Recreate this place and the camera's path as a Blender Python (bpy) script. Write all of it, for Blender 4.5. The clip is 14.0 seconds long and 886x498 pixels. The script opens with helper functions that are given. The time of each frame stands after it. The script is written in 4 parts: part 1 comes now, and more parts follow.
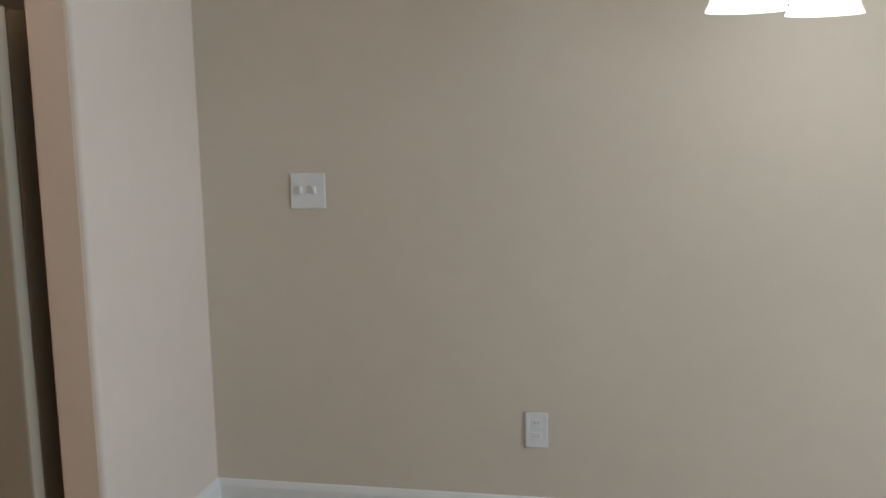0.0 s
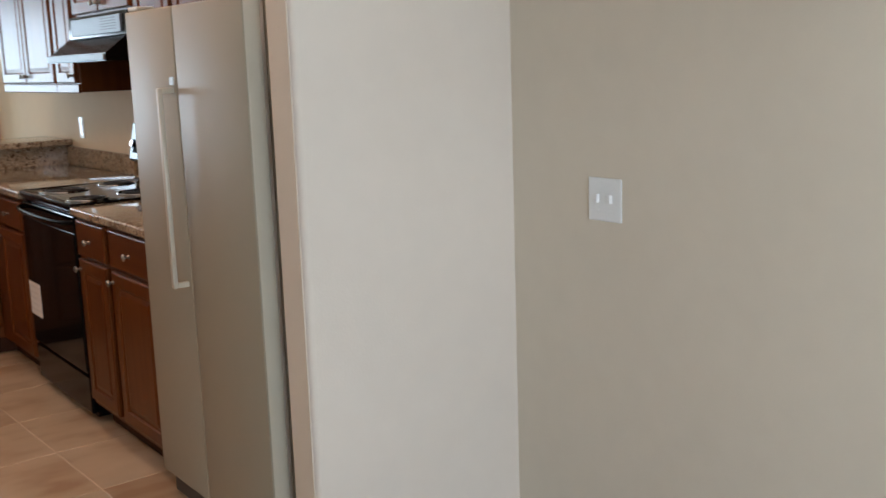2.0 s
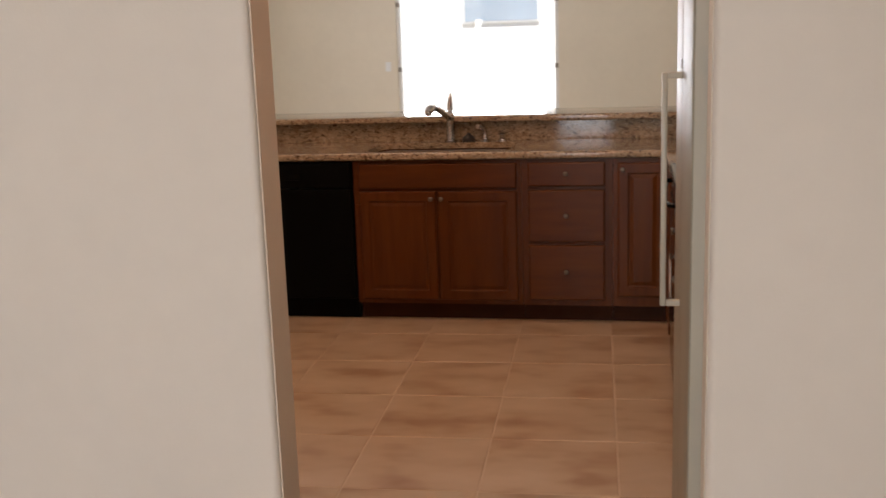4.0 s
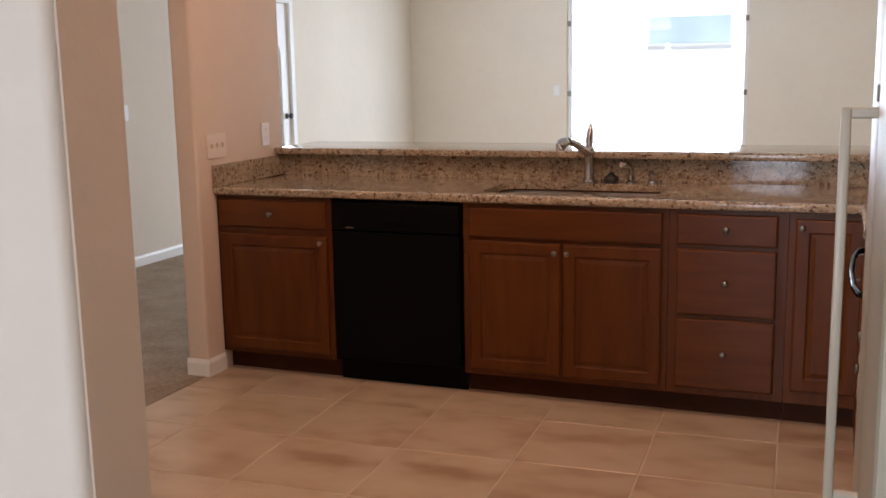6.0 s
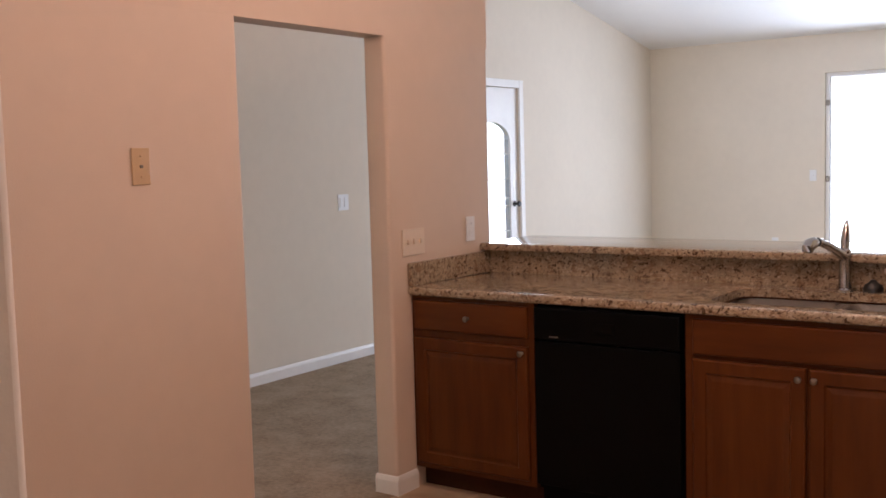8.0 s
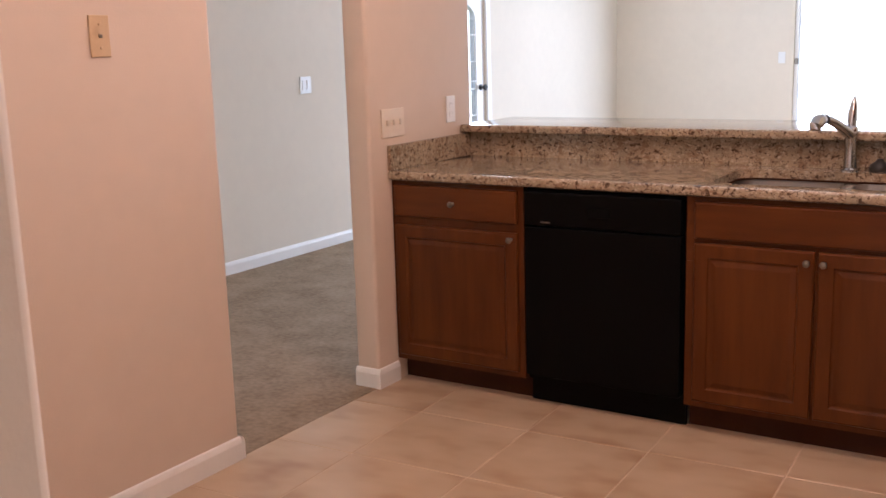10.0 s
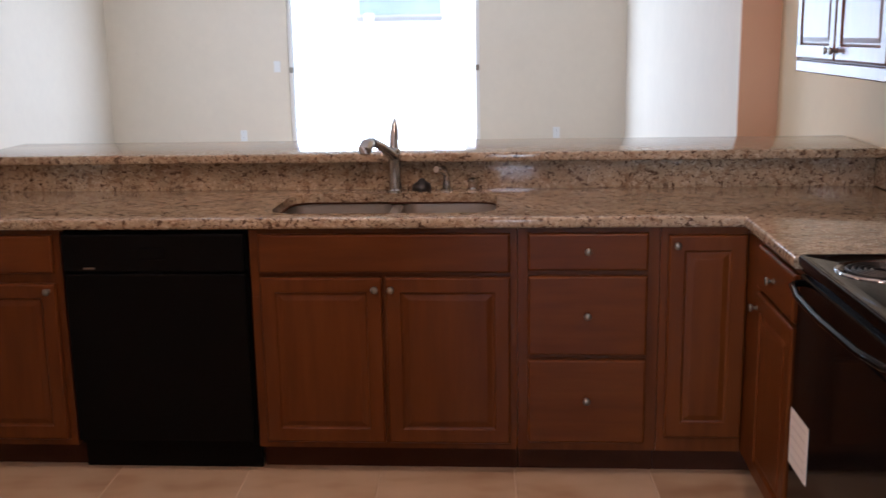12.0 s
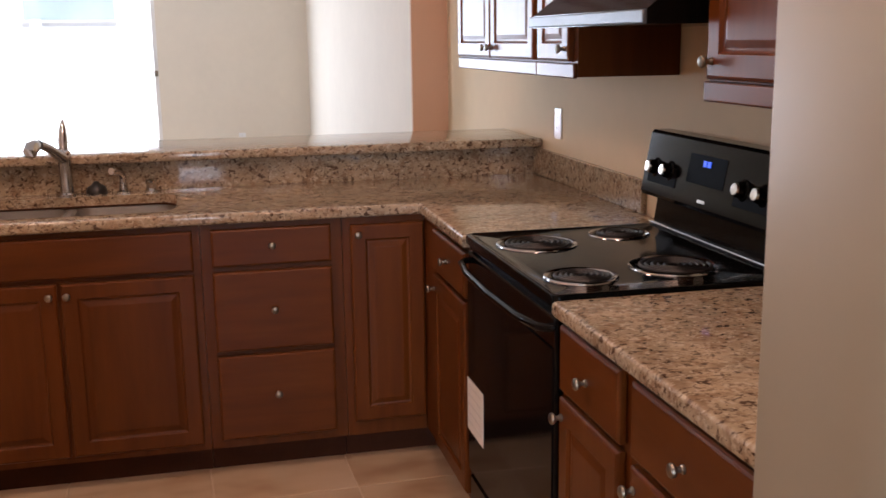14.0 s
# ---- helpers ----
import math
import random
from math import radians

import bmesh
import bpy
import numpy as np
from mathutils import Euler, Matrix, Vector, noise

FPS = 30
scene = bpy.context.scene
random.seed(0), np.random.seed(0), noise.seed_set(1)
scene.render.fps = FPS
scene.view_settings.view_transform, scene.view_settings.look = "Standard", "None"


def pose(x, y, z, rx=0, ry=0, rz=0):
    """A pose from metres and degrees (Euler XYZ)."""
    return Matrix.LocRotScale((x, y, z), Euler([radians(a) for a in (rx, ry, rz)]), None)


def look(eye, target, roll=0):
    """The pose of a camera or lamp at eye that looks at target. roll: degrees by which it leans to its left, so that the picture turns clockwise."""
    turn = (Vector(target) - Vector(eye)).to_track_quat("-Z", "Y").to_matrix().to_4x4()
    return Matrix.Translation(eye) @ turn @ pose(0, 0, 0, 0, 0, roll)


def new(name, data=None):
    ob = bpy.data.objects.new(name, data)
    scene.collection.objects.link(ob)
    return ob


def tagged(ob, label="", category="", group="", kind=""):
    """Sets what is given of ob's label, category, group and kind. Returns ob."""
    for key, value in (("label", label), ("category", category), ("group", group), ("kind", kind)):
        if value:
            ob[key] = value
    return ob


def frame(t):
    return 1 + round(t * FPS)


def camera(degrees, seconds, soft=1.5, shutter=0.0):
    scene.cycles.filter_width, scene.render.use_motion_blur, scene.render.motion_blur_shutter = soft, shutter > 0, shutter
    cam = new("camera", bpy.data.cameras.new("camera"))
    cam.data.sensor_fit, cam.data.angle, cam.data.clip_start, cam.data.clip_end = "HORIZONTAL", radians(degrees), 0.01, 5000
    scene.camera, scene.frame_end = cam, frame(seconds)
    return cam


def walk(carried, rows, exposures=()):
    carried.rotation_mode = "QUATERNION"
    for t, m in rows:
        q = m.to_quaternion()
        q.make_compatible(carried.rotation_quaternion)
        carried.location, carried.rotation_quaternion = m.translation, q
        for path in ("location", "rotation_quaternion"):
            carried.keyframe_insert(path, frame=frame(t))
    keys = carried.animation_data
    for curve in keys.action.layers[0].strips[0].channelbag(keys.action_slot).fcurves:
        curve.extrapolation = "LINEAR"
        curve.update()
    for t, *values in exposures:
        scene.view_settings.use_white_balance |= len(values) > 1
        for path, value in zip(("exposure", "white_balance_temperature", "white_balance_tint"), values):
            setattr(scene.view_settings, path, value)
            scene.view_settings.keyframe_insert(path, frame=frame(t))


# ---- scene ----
cam = camera(46.8, 14.0, soft=1.5, shutter=0.25)
PATH = [
    (0, (0.467, -4.763, 1.356), (2.399, -4.337, 1.061), -1.3),
    (0.5, (0.769, -4.936, 1.416), (2.6, -4.193, 1.105), -2.5),
    (0.8, (0.936, -5.015, 1.416), (2.678, -4.094, 1.077), -2.7),
    (1, (1.03, -5.114, 1.428), (2.674, -4.032, 1.076), -3.1),
    (1.5, (1.296, -5.377, 1.481), (2.663, -3.973, 1.082), -1.6),
    (2, (1.634, -5.504, 1.437), (2.812, -3.929, 1.075), -1.9),
    (2.2, (1.779, -5.528, 1.438), (2.834, -3.864, 1.093), -1.0),
    (2.5, (1.97, -5.555, 1.438), (2.769, -3.751, 1.108), -2.0),
    (3, (2.367, -5.561, 1.457), (2.639, -3.619, 1.067), -0.8),
    (3.5, (2.559, -5.447, 1.434), (2.581, -3.487, 1.037), -0.5),
    (4, (2.725, -5.231, 1.475), (2.356, -3.306, 1.079), -1.9),
    (4.2, (2.778, -5.155, 1.472), (2.32, -3.245, 1.097), -1.9),
    (6.3, (2.793, -4.05, 1.446), (2.028, -2.235, 1.098), -0.8),
    (6.5, (2.722, -3.972, 1.477), (1.918, -2.175, 1.118), -0.6),
    (7, (2.706, -3.740, 1.474), (1.772, -1.984, 1.243), -0.6),
    (7.2, (2.706, -3.645, 1.495), (1.674, -1.936, 1.379), -1.7),
    (9.3, (2.572, -3.578, 1.417), (1.367, -2.022, 1.06), -2.1),
    (9.5, (2.539, -3.569, 1.419), (1.404, -1.966, 1.039), -1.7),
    (10, (2.437, -3.474, 1.417), (1.383, -1.82, 1.027), -1.7),
    (10.5, (2.334, -3.385, 1.418), (1.415, -1.657, 1.007), -0.6),
    (11, (2.248, -3.355, 1.42), (1.554, -1.526, 1.005), -1.2),
    (11.5, (2.165, -3.35, 1.446), (1.809, -1.42, 1.061), -1.3),
    (12, (2.131, -3.307, 1.499), (1.995, -1.354, 1.088), -1.0),
    (12.5, (2.136, -3.291, 1.459), (2.186, -1.332, 1.058), 0.5),
    (13, (2.128, -3.308, 1.454), (2.342, -1.362, 1.042), 0.8),
    (13.5, (2.122, -3.335, 1.452), (2.487, -1.413, 1.037), 0.2),
    (14, (2.17, -3.37, 1.456), (2.617, -1.463, 1.054), -0.8),
]
EXPOSURES = [(0, 0.5, 5600, 3), (0.5, 0.67, 5700, 5), (0.9, 0.73, 5250, 0), (1.5, 0.86, 5200, -1), (2, 1.0, 5450, 2), (2.5, 1.12, 5700, 6), (3, 1.0, 6150, 14), (3.5, 0.8, 6600, 20), (4, 0.77, 6400, 12),
             (6.3, 1.15, 5600, 10), (6.6, 1.06, 5600, 11), (7.2, 0.74, 5600, 13), (9.3, 1.66, 5450, 16), (10, 1.59, 5300, 14), (10.5, 1.33, 5350, 12), (12, 1.22, 5220, 12), (13, 1.2, 5550, 14), (13.5, 1.19, 5620, 13), (14, 1.28, 5750, 15)]
walk(cam, [(t, look(eye, target, roll)) for t, eye, target, roll in PATH], EXPOSURES)

# ---- world, sun, lamps ----
world = bpy.data.worlds.new("sky")
scene.world = world
world.use_nodes = True
wn = world.node_tree
sky = wn.nodes.new("ShaderNodeTexSky")
sky.sky_type, sky.sun_disc = "NISHITA", False
sky.sun_elevation, sky.sun_rotation = radians(55), radians(156)
wn.links.new(sky.outputs["Color"], wn.nodes["Background"].inputs["Color"])
wn.nodes["Background"].inputs["Strength"].default_value = 0.12

sun = new("sun", bpy.data.lights.new("sun", "SUN"))
sun.data.energy, sun.data.angle, sun.data.color = 4.5, radians(0.5), (1.0, 0.95, 0.88)
sun.matrix_world = look((4, -9, 14), (0, 0, 0))


def area_lamp(name, eye, target, w, h, watts, color):
    lamp = new(name, bpy.data.lights.new(name, "AREA"))
    lamp.data.shape, lamp.data.size, lamp.data.size_y = "RECTANGLE", w, h
    lamp.data.energy, lamp.data.color = watts, color
    lamp.matrix_world = look(eye, target)
    return lamp


DAY = (0.885, 0.942, 1.0)
area_lamp("daylight_far_window", (0.74, 7.54, 1.2), (0.74, 0, 0.9), 1.8, 2.0, 66, DAY)
area_lamp("daylight_glass_door", (-2.14, 4.1, 1.15), (3, 4.1, 1.1), 0.55, 1.8, 27, DAY)
area_lamp("daylight_dining_door_pane", (1.22, -8.14, 1.1), (1.22, 0, 1.1), 0.66, 1.9, 30, (0.95, 0.965, 1.0))
area_lamp("daylight_dining_door_slider", (2.02, -8.14, 1.1), (2.02, 0, 1.1), 0.66, 1.9, 17, (0.95, 0.965, 1.0))
# fill lamp that brightens the hall, set at an added unseen window
area_lamp("hall_fill_light", (-1.2, -8.14, 1.4), (-1.2, 0, 1.0), 0.9, 1.3, 64, (1.0, 0.95, 0.85))

# ---- materials ----


def mat(name, stops, scale=8.0, rough=0.5, bump=0.0, bump_scale=200.0, metal=0.0, stretch=(1, 1, 1), detail=6.0, coat=0.0,
        emit=None, vary=0.0, fine=0.35, spec=0.5, rough_vary=0.08):
    m = bpy.data.materials.new(name)
    m.use_nodes = True
    n, l = m.node_tree.nodes, m.node_tree.links
    b = n["Principled BSDF"]
    co = n.new("ShaderNodeTexCoord")
    mp = n.new("ShaderNodeMapping")
    mp.inputs["Scale"].default_value = stretch
    l.new(co.outputs["Object"], mp.inputs["Vector"])
    big, small = n.new("ShaderNodeTexNoise"), n.new("ShaderNodeTexNoise")
    big.inputs["Scale"].default_value, big.inputs["Detail"].default_value = scale, detail
    small.inputs["Scale"].default_value, small.inputs["Detail"].default_value = scale * 9, 3
    for t in (big, small):
        l.new(mp.outputs["Vector"], t.inputs["Vector"])
    mx = n.new("ShaderNodeMix")
    mx.inputs["Factor"].default_value = fine
    l.new(big.outputs["Fac"], mx.inputs["A"])
    l.new(small.outputs["Fac"], mx.inputs["B"])
    ramp = n.new("ShaderNodeValToRGB")
    e = ramp.color_ramp.elements
    while len(e) < len(stops):
        e.new(0.5)
    for el, (p, c) in zip(e, stops):
        el.position, el.color = p, (*c, 1)
    l.new(mx.outputs["Result"], ramp.inputs["Fac"])
    colour = ramp.outputs["Color"]
    if vary:
        info, hsv = n.new("ShaderNodeObjectInfo"), n.new("ShaderNodeHueSaturation")
        rng = n.new("ShaderNodeMapRange")
        rng.inputs["To Min"].default_value, rng.inputs["To Max"].default_value = 1 - vary, 1 + vary
        l.new(info.outputs["Random"], rng.inputs["Value"])
        l.new(rng.outputs["Result"], hsv.inputs["Value"])
        l.new(colour, hsv.inputs["Color"])
        colour = hsv.outputs["Color"]
        add = n.new("ShaderNodeVectorMath")
        add.operation = "ADD"
        l.new(co.outputs["Object"], add.inputs[0])
        sc = n.new("ShaderNodeMath")
        sc.operation, sc.inputs[1].default_value = "MULTIPLY", 37.0
        l.new(info.outputs["Random"], sc.inputs[0])
        l.new(sc.outputs["Value"], add.inputs[1])
        l.new(add.outputs["Vector"], mp.inputs["Vector"])
    l.new(colour, b.inputs["Base Color"])
    rr = n.new("ShaderNodeMapRange")
    rr.inputs["To Min"].default_value, rr.inputs["To Max"].default_value = max(0.02, rough - rough_vary), min(1, rough + rough_vary)
    l.new(small.outputs["Fac"], rr.inputs["Value"])
    l.new(rr.outputs["Result"], b.inputs["Roughness"])
    b.inputs["Metallic"].default_value = metal
    b.inputs["Coat Weight"].default_value = coat
    b.inputs["Coat Roughness"].default_value = 0.15
    b.inputs["Specular IOR Level"].default_value = spec
    if bump:
        bn, bt = n.new("ShaderNodeBump"), n.new("ShaderNodeTexNoise")
        bt.inputs["Scale"].default_value, bt.inputs["Detail"].default_value = bump_scale, 3
        l.new(mp.outputs["Vector"], bt.inputs["Vector"])
        l.new(bt.outputs["Fac"], bn.inputs["Height"])
        bn.inputs["Strength"].default_value, bn.inputs["Distance"].default_value = bump, 0.004
        l.new(bn.outputs["Normal"], b.inputs["Normal"])
    if emit:
        b.inputs["Emission Color"].default_value, b.inputs["Emission Strength"].default_value = (*emit[0], 1), emit[1]
    return m


def plain2(c, d=0.06):
    return [(0.3, tuple(max(0, v * (1 - d)) for v in c)), (0.7, tuple(min(1, v * (1 + d)) for v in c))]


PAINT = mat("wall_paint", plain2((0.72, 0.652, 0.548), 0.035), 1.5, 0.80, 0.10, 160, spec=0.15, rough_vary=0.05)
TAN = mat("warm_tan_wall_paint", plain2((0.72, 0.600, 0.415), 0.035), 1.5, 0.80, 0.10, 160, spec=0.15, rough_vary=0.05)
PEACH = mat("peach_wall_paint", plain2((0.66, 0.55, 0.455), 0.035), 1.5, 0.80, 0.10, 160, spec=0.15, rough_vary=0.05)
# redder and darker than PEACH, only for the living room return
TERRA = mat("terracotta_peach_wall", plain2((0.60, 0.385, 0.265), 0.02), 1.5, 0.80, 0.10, 160, spec=0.15, rough_vary=0.05)
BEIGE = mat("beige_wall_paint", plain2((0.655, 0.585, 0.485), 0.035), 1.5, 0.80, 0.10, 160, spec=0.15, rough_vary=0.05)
ROSE = mat("rose_beige_wall_paint", plain2((0.73, 0.655, 0.575), 0.035), 1.5, 0.80, 0.10, 160, spec=0.15, rough_vary=0.05)
CEIL = mat("ceiling_paint", plain2((0.78, 0.77, 0.75), 0.02), 3, 0.8, 0.35, 60)
TRIM = mat("white_trim", plain2((0.80, 0.79, 0.77), 0.03), 6, 0.35, 0.03, 80)
WOOD = mat("cherry_wood", [(0.25, (0.077, 0.0203, 0.0033)), (0.5, (0.098, 0.0281, 0.0043)), (0.75, (0.120, 0.0365, 0.0060))], 3.0, 0.32, 0.0, 60,
           stretch=(9, 9, 0.9), coat=0.0, vary=0.06, fine=0.05, spec=0.20, rough_vary=0.02)
WOOD_H = mat("cherry_wood_drawer", [(0.25, (0.077, 0.0203, 0.0033)), (0.5, (0.098, 0.0281, 0.0043)), (0.75, (0.120, 0.0365, 0.0060))], 3.0, 0.32, 0.0, 60,
             stretch=(1.1, 1.1, 9), coat=0.0, vary=0.06, fine=0.05, spec=0.20, rough_vary=0.02)
TOEKICK = mat("dark_toe_kick", plain2((0.045, 0.015, 0.006), 0.2), 12, 0.6, spec=0.1)
TILE = mat("beige_tile", [(0.28, (0.36, 0.228, 0.132)), (0.40, (0.44, 0.308, 0.194)), (0.49, (0.50, 0.373, 0.246)), (0.72, (0.56, 0.432, 0.302))], 3.6, 0.30, 0.0, 30,
           stretch=(1.0, 1.7, 1), vary=0.025, fine=0.0, detail=2.0, rough_vary=0.03)
GROUT = mat("tile_grout", plain2((0.60, 0.485, 0.365), 0.06), 40, 0.85, 0.2)
CARPET = mat("carpet_pile", [(0.3, (0.22, 0.165, 0.11)), (0.5, (0.33, 0.255, 0.18)), (0.7, (0.43, 0.34, 0.25))], 4.5, 0.95, 0.9, 350, fine=0.45, spec=0.1, stretch=(1, 1.2, 1))
FRIDGE = mat("almond_enamel", plain2((0.315, 0.285, 0.215), 0.015), 3, 0.44, 0.0, 900, spec=0.26, rough_vary=0.015)
ALMOND = mat("almond_trim", plain2((0.50, 0.455, 0.36), 0.03), 8, 0.35)
FRIDGE_TRIM = mat("light_grey_gasket", plain2((0.74, 0.71, 0.65), 0.03), 8, 0.35)
BLACK = mat("black_enamel", plain2((0.003, 0.003, 0.003), 0.1), 5, 0.10, 0.0, rough_vary=0.02, spec=0.11)
BLACK_DW = mat("black_dishwasher_panel", plain2((0.003, 0.003, 0.003), 0.1), 5, 0.35, 0.0, spec=0.06, rough_vary=0.02)
BLACK_GLASS = mat("black_oven_glass", plain2((0.004, 0.004, 0.004), 0.1), 5, 0.05, 0.0, spec=0.10)
BOWL = mat("darkened_chrome", plain2((0.09, 0.085, 0.08), 0.25), 30, 0.14, metal=1.0, rough_vary=0.06)
WELL = mat("matt_black_well", plain2((0.002, 0.002, 0.002), 0.1), 20, 0.6, spec=0.03)
COIL = mat("burner_coil", plain2((0.012, 0.011, 0.011), 0.2), 40, 0.42)
CHROME = mat("chrome", plain2((0.55, 0.55, 0.56), 0.03), 10, 0.12, metal=1.0, rough_vary=0.03)
STEEL = mat("brushed_steel", plain2((0.36, 0.345, 0.32), 0.08), 30, 0.42, metal=0.85, stretch=(1, 12, 12))
HOODMETAL = mat("grey_hood_metal", plain2((0.15, 0.16, 0.17), 0.05), 20, 0.42, metal=0.7)
BRIGHT_CHROME = mat("bright_chrome", plain2((0.80, 0.80, 0.80), 0.03), 10, 0.14, metal=1.0, rough_vary=0.04)
NICKEL = mat("satin_nickel", plain2((0.25, 0.225, 0.19), 0.04), 30, 0.36, metal=1.0)
PLATE = mat("white_plastic", plain2((0.78, 0.78, 0.78), 0.02), 20, 0.3)
IVORY = mat("ivory_plastic", plain2((0.70, 0.60, 0.48), 0.03), 20, 0.35)
TANPLATE = mat("tan_brass_plate", plain2((0.58, 0.42, 0.25), 0.05), 20, 0.35)
DARK = mat("dark_plastic", plain2((0.02, 0.02, 0.02), 0.1), 20, 0.4)
PAPER = mat("white_paper_label", plain2((0.72, 0.70, 0.66), 0.04), 30, 0.7)
PRINT = mat("grey_print", plain2((0.62, 0.60, 0.57), 0.05), 30, 0.7)
LED = mat("blue_display_digits", plain2((0.02, 0.05, 0.5)), 20, 0.4, emit=((0.03, 0.12, 1.0), 0.3))
GLOW = mat("lit_glass_shade", plain2((0.8, 0.8, 0.78)), 20, 0.4, emit=((1.0, 0.93, 0.84), 1.2))
GLOW_WARM = mat("lit_warm_shade", plain2((0.8, 0.75, 0.66)), 20, 0.4, emit=((1.0, 0.72, 0.46), 2.5))
STUCCO = mat("white_stucco", plain2((0.80, 0.79, 0.76), 0.04), 3, 0.9, 0.4, 40)
GROUND = mat("dry_lawn", [(0.3, (0.05, 0.08, 0.025)), (0.7, (0.13, 0.15, 0.06))], 1.2, 0.95, 0.5, 60)
PATIO = mat("patio_concrete", plain2((0.55, 0.53, 0.50), 0.08), 2, 0.9, 0.3, 60)
BLUEPANE = mat("blue_grey_pane", plain2((0.36, 0.43, 0.50), 0.1), 2, 0.15)


def granite():
    m = bpy.data.materials.new("brown_granite")
    m.use_nodes = True
    n, l = m.node_tree.nodes, m.node_tree.links
    b = n["Principled BSDF"]
    co = n.new("ShaderNodeTexCoord")
    mp = n.new("ShaderNodeMapping")
    mp.inputs["Rotation"].default_value = (0.3, 0.5, 0.6)
    mp.inputs["Scale"].default_value = (0.95, 1.2, 1.1)
    l.new(co.outputs["Object"], mp.inputs["Vector"])

    def layer(prev, scale, lo, hi, colour, seed, detail=4.0):
        t, r = n.new("ShaderNodeTexNoise"), n.new("ShaderNodeValToRGB")
        t.noise_dimensions = "4D"
        t.inputs["W"].default_value, t.inputs["Scale"].default_value, t.inputs["Detail"].default_value = seed, scale, detail
        t.inputs["Distortion"].default_value = 0.9
        l.new(mp.outputs["Vector"], t.inputs["Vector"])
        r.color_ramp.elements[0].position, r.color_ramp.elements[1].position = lo, hi
        r.color_ramp.elements[0].color, r.color_ramp.elements[1].color = (0, 0, 0, 1), (1, 1, 1, 1)
        l.new(t.outputs["Fac"], r.inputs["Fac"])
        x = n.new("ShaderNodeMix")
        x.data_type = "RGBA"
        l.new(r.outputs["Color"], x.inputs["Factor"])
        if prev is None:
            x.inputs["A"].default_value = (0.325, 0.268, 0.185, 1)
        else:
            l.new(prev, x.inputs["A"])
        x.inputs["B"].default_value = (*colour, 1)
        return x.outputs["Result"]

    base = layer(None, 8, 0.38, 0.64, (0.430, 0.338, 0.228), 1.0)
    base = layer(base, 26, 0.47, 0.65, (0.258, 0.176, 0.108), 2.0, 5.0)
    base = layer(base, 64, 0.53, 0.65, (0.50, 0.428, 0.322), 3.0)
    base = layer(base, 54, 0.550, 0.645, (0.082, 0.049, 0.030), 4.0, 4.0)
    base = layer(base, 110, 0.56, 0.68, (0.12, 0.076, 0.047), 5.0)
    l.new(base, b.inputs["Base Color"])
    b.inputs["Roughness"].default_value = 0.07
    b.inputs["Specular IOR Level"].default_value = 0.35
    return m


GRANITE = granite()


def glass_mat():
    m = bpy.data.materials.new("window_glass")
    m.use_nodes = True
    b = m.node_tree.nodes["Principled BSDF"]
    b.inputs["Transmission Weight"].default_value, b.inputs["Roughness"].default_value, b.inputs["IOR"].default_value = 1.0, 0.0, 1.45
    return m


GLASS = glass_mat()

# ---- mesh helpers ----


def block(bm, x0, x1, y0, y1, z0, z1, bevel=0.0, seg=2):
    vs = [bm.verts.new((x, y, z)) for x in (x0, x1) for y in (y0, y1) for z in (z0, z1)]
    fs = [bm.faces.new([vs[i] for i in q]) for q in ((0, 1, 3, 2), (4, 6, 7, 5), (0, 4, 5, 1), (2, 3, 7, 6), (0, 2, 6, 4), (1, 5, 7, 3))]
    if bevel:
        es = list({e for f in fs for e in f.edges})
        bmesh.ops.bevel(bm, geom=es, offset=bevel, segments=seg, affect="EDGES", profile=0.5)
    return bm


def boxed(*a, **k):
    return block(bmesh.new(), *a, **k)


def lathe(bm, origin, axis, profile, seg=24):
    """Rings of (radius, height) along axis from origin, closed at both ends."""
    q = Vector(axis).to_track_quat("Z", "Y").to_matrix()
    rings = []
    for r, h in profile:
        rings.append([bm.verts.new(Vector(origin) + q @ Vector((r * math.cos(2 * math.pi * i / seg), r * math.sin(2 * math.pi * i / seg), h))) for i in range(seg)])
    for a, c in zip(rings, rings[1:]):
        for i in range(seg):
            bm.faces.new((a[i], a[(i + 1) % seg], c[(i + 1) % seg], c[i]))
    bm.faces.new(rings[0][::-1])
    bm.faces.new(rings[-1])
    return bm


def lathe_open(bm, origin, profile, seg=24):
    """Rings of (radius, height) about the vertical through origin, left open at both ends."""
    rings = [[bm.verts.new(Vector(origin) + Vector((q * math.cos(2 * math.pi * i / seg), q * math.sin(2 * math.pi * i / seg), h))) for i in range(seg)] for q, h in profile]
    for a, c in zip(rings, rings[1:]):
        for i in range(seg):
            bm.faces.new((a[i], a[(i + 1) % seg], c[(i + 1) % seg], c[i]))
    return bm


def tube(bm, pts, radii, seg=12):
    """A round bar through pts; radii one number or one each."""
    pts = [Vector(p) for p in pts]
    if not isinstance(radii, (list, tuple)):
        radii = [radii] * len(pts)
    rings = []
    ref = Vector((0.31, 0.17, 0.93)).normalized()
    for i, p in enumerate(pts):
        d = (pts[min(i + 1, len(pts) - 1)] - pts[max(i - 1, 0)]).normalized()
        a = d.cross(ref).normalized()
        c = d.cross(a)
        rings.append([bm.verts.new(p + radii[i] * (a * math.cos(2 * math.pi * k / seg) + c * math.sin(2 * math.pi * k / seg))) for k in range(seg)])
    for a, c in zip(rings, rings[1:]):
        for k in range(seg):
            bm.faces.new((a[k], a[(k + 1) % seg], c[(k + 1) % seg], c[k]))
    bm.faces.new(rings[0][::-1])
    bm.faces.new(rings[-1])
    return bm


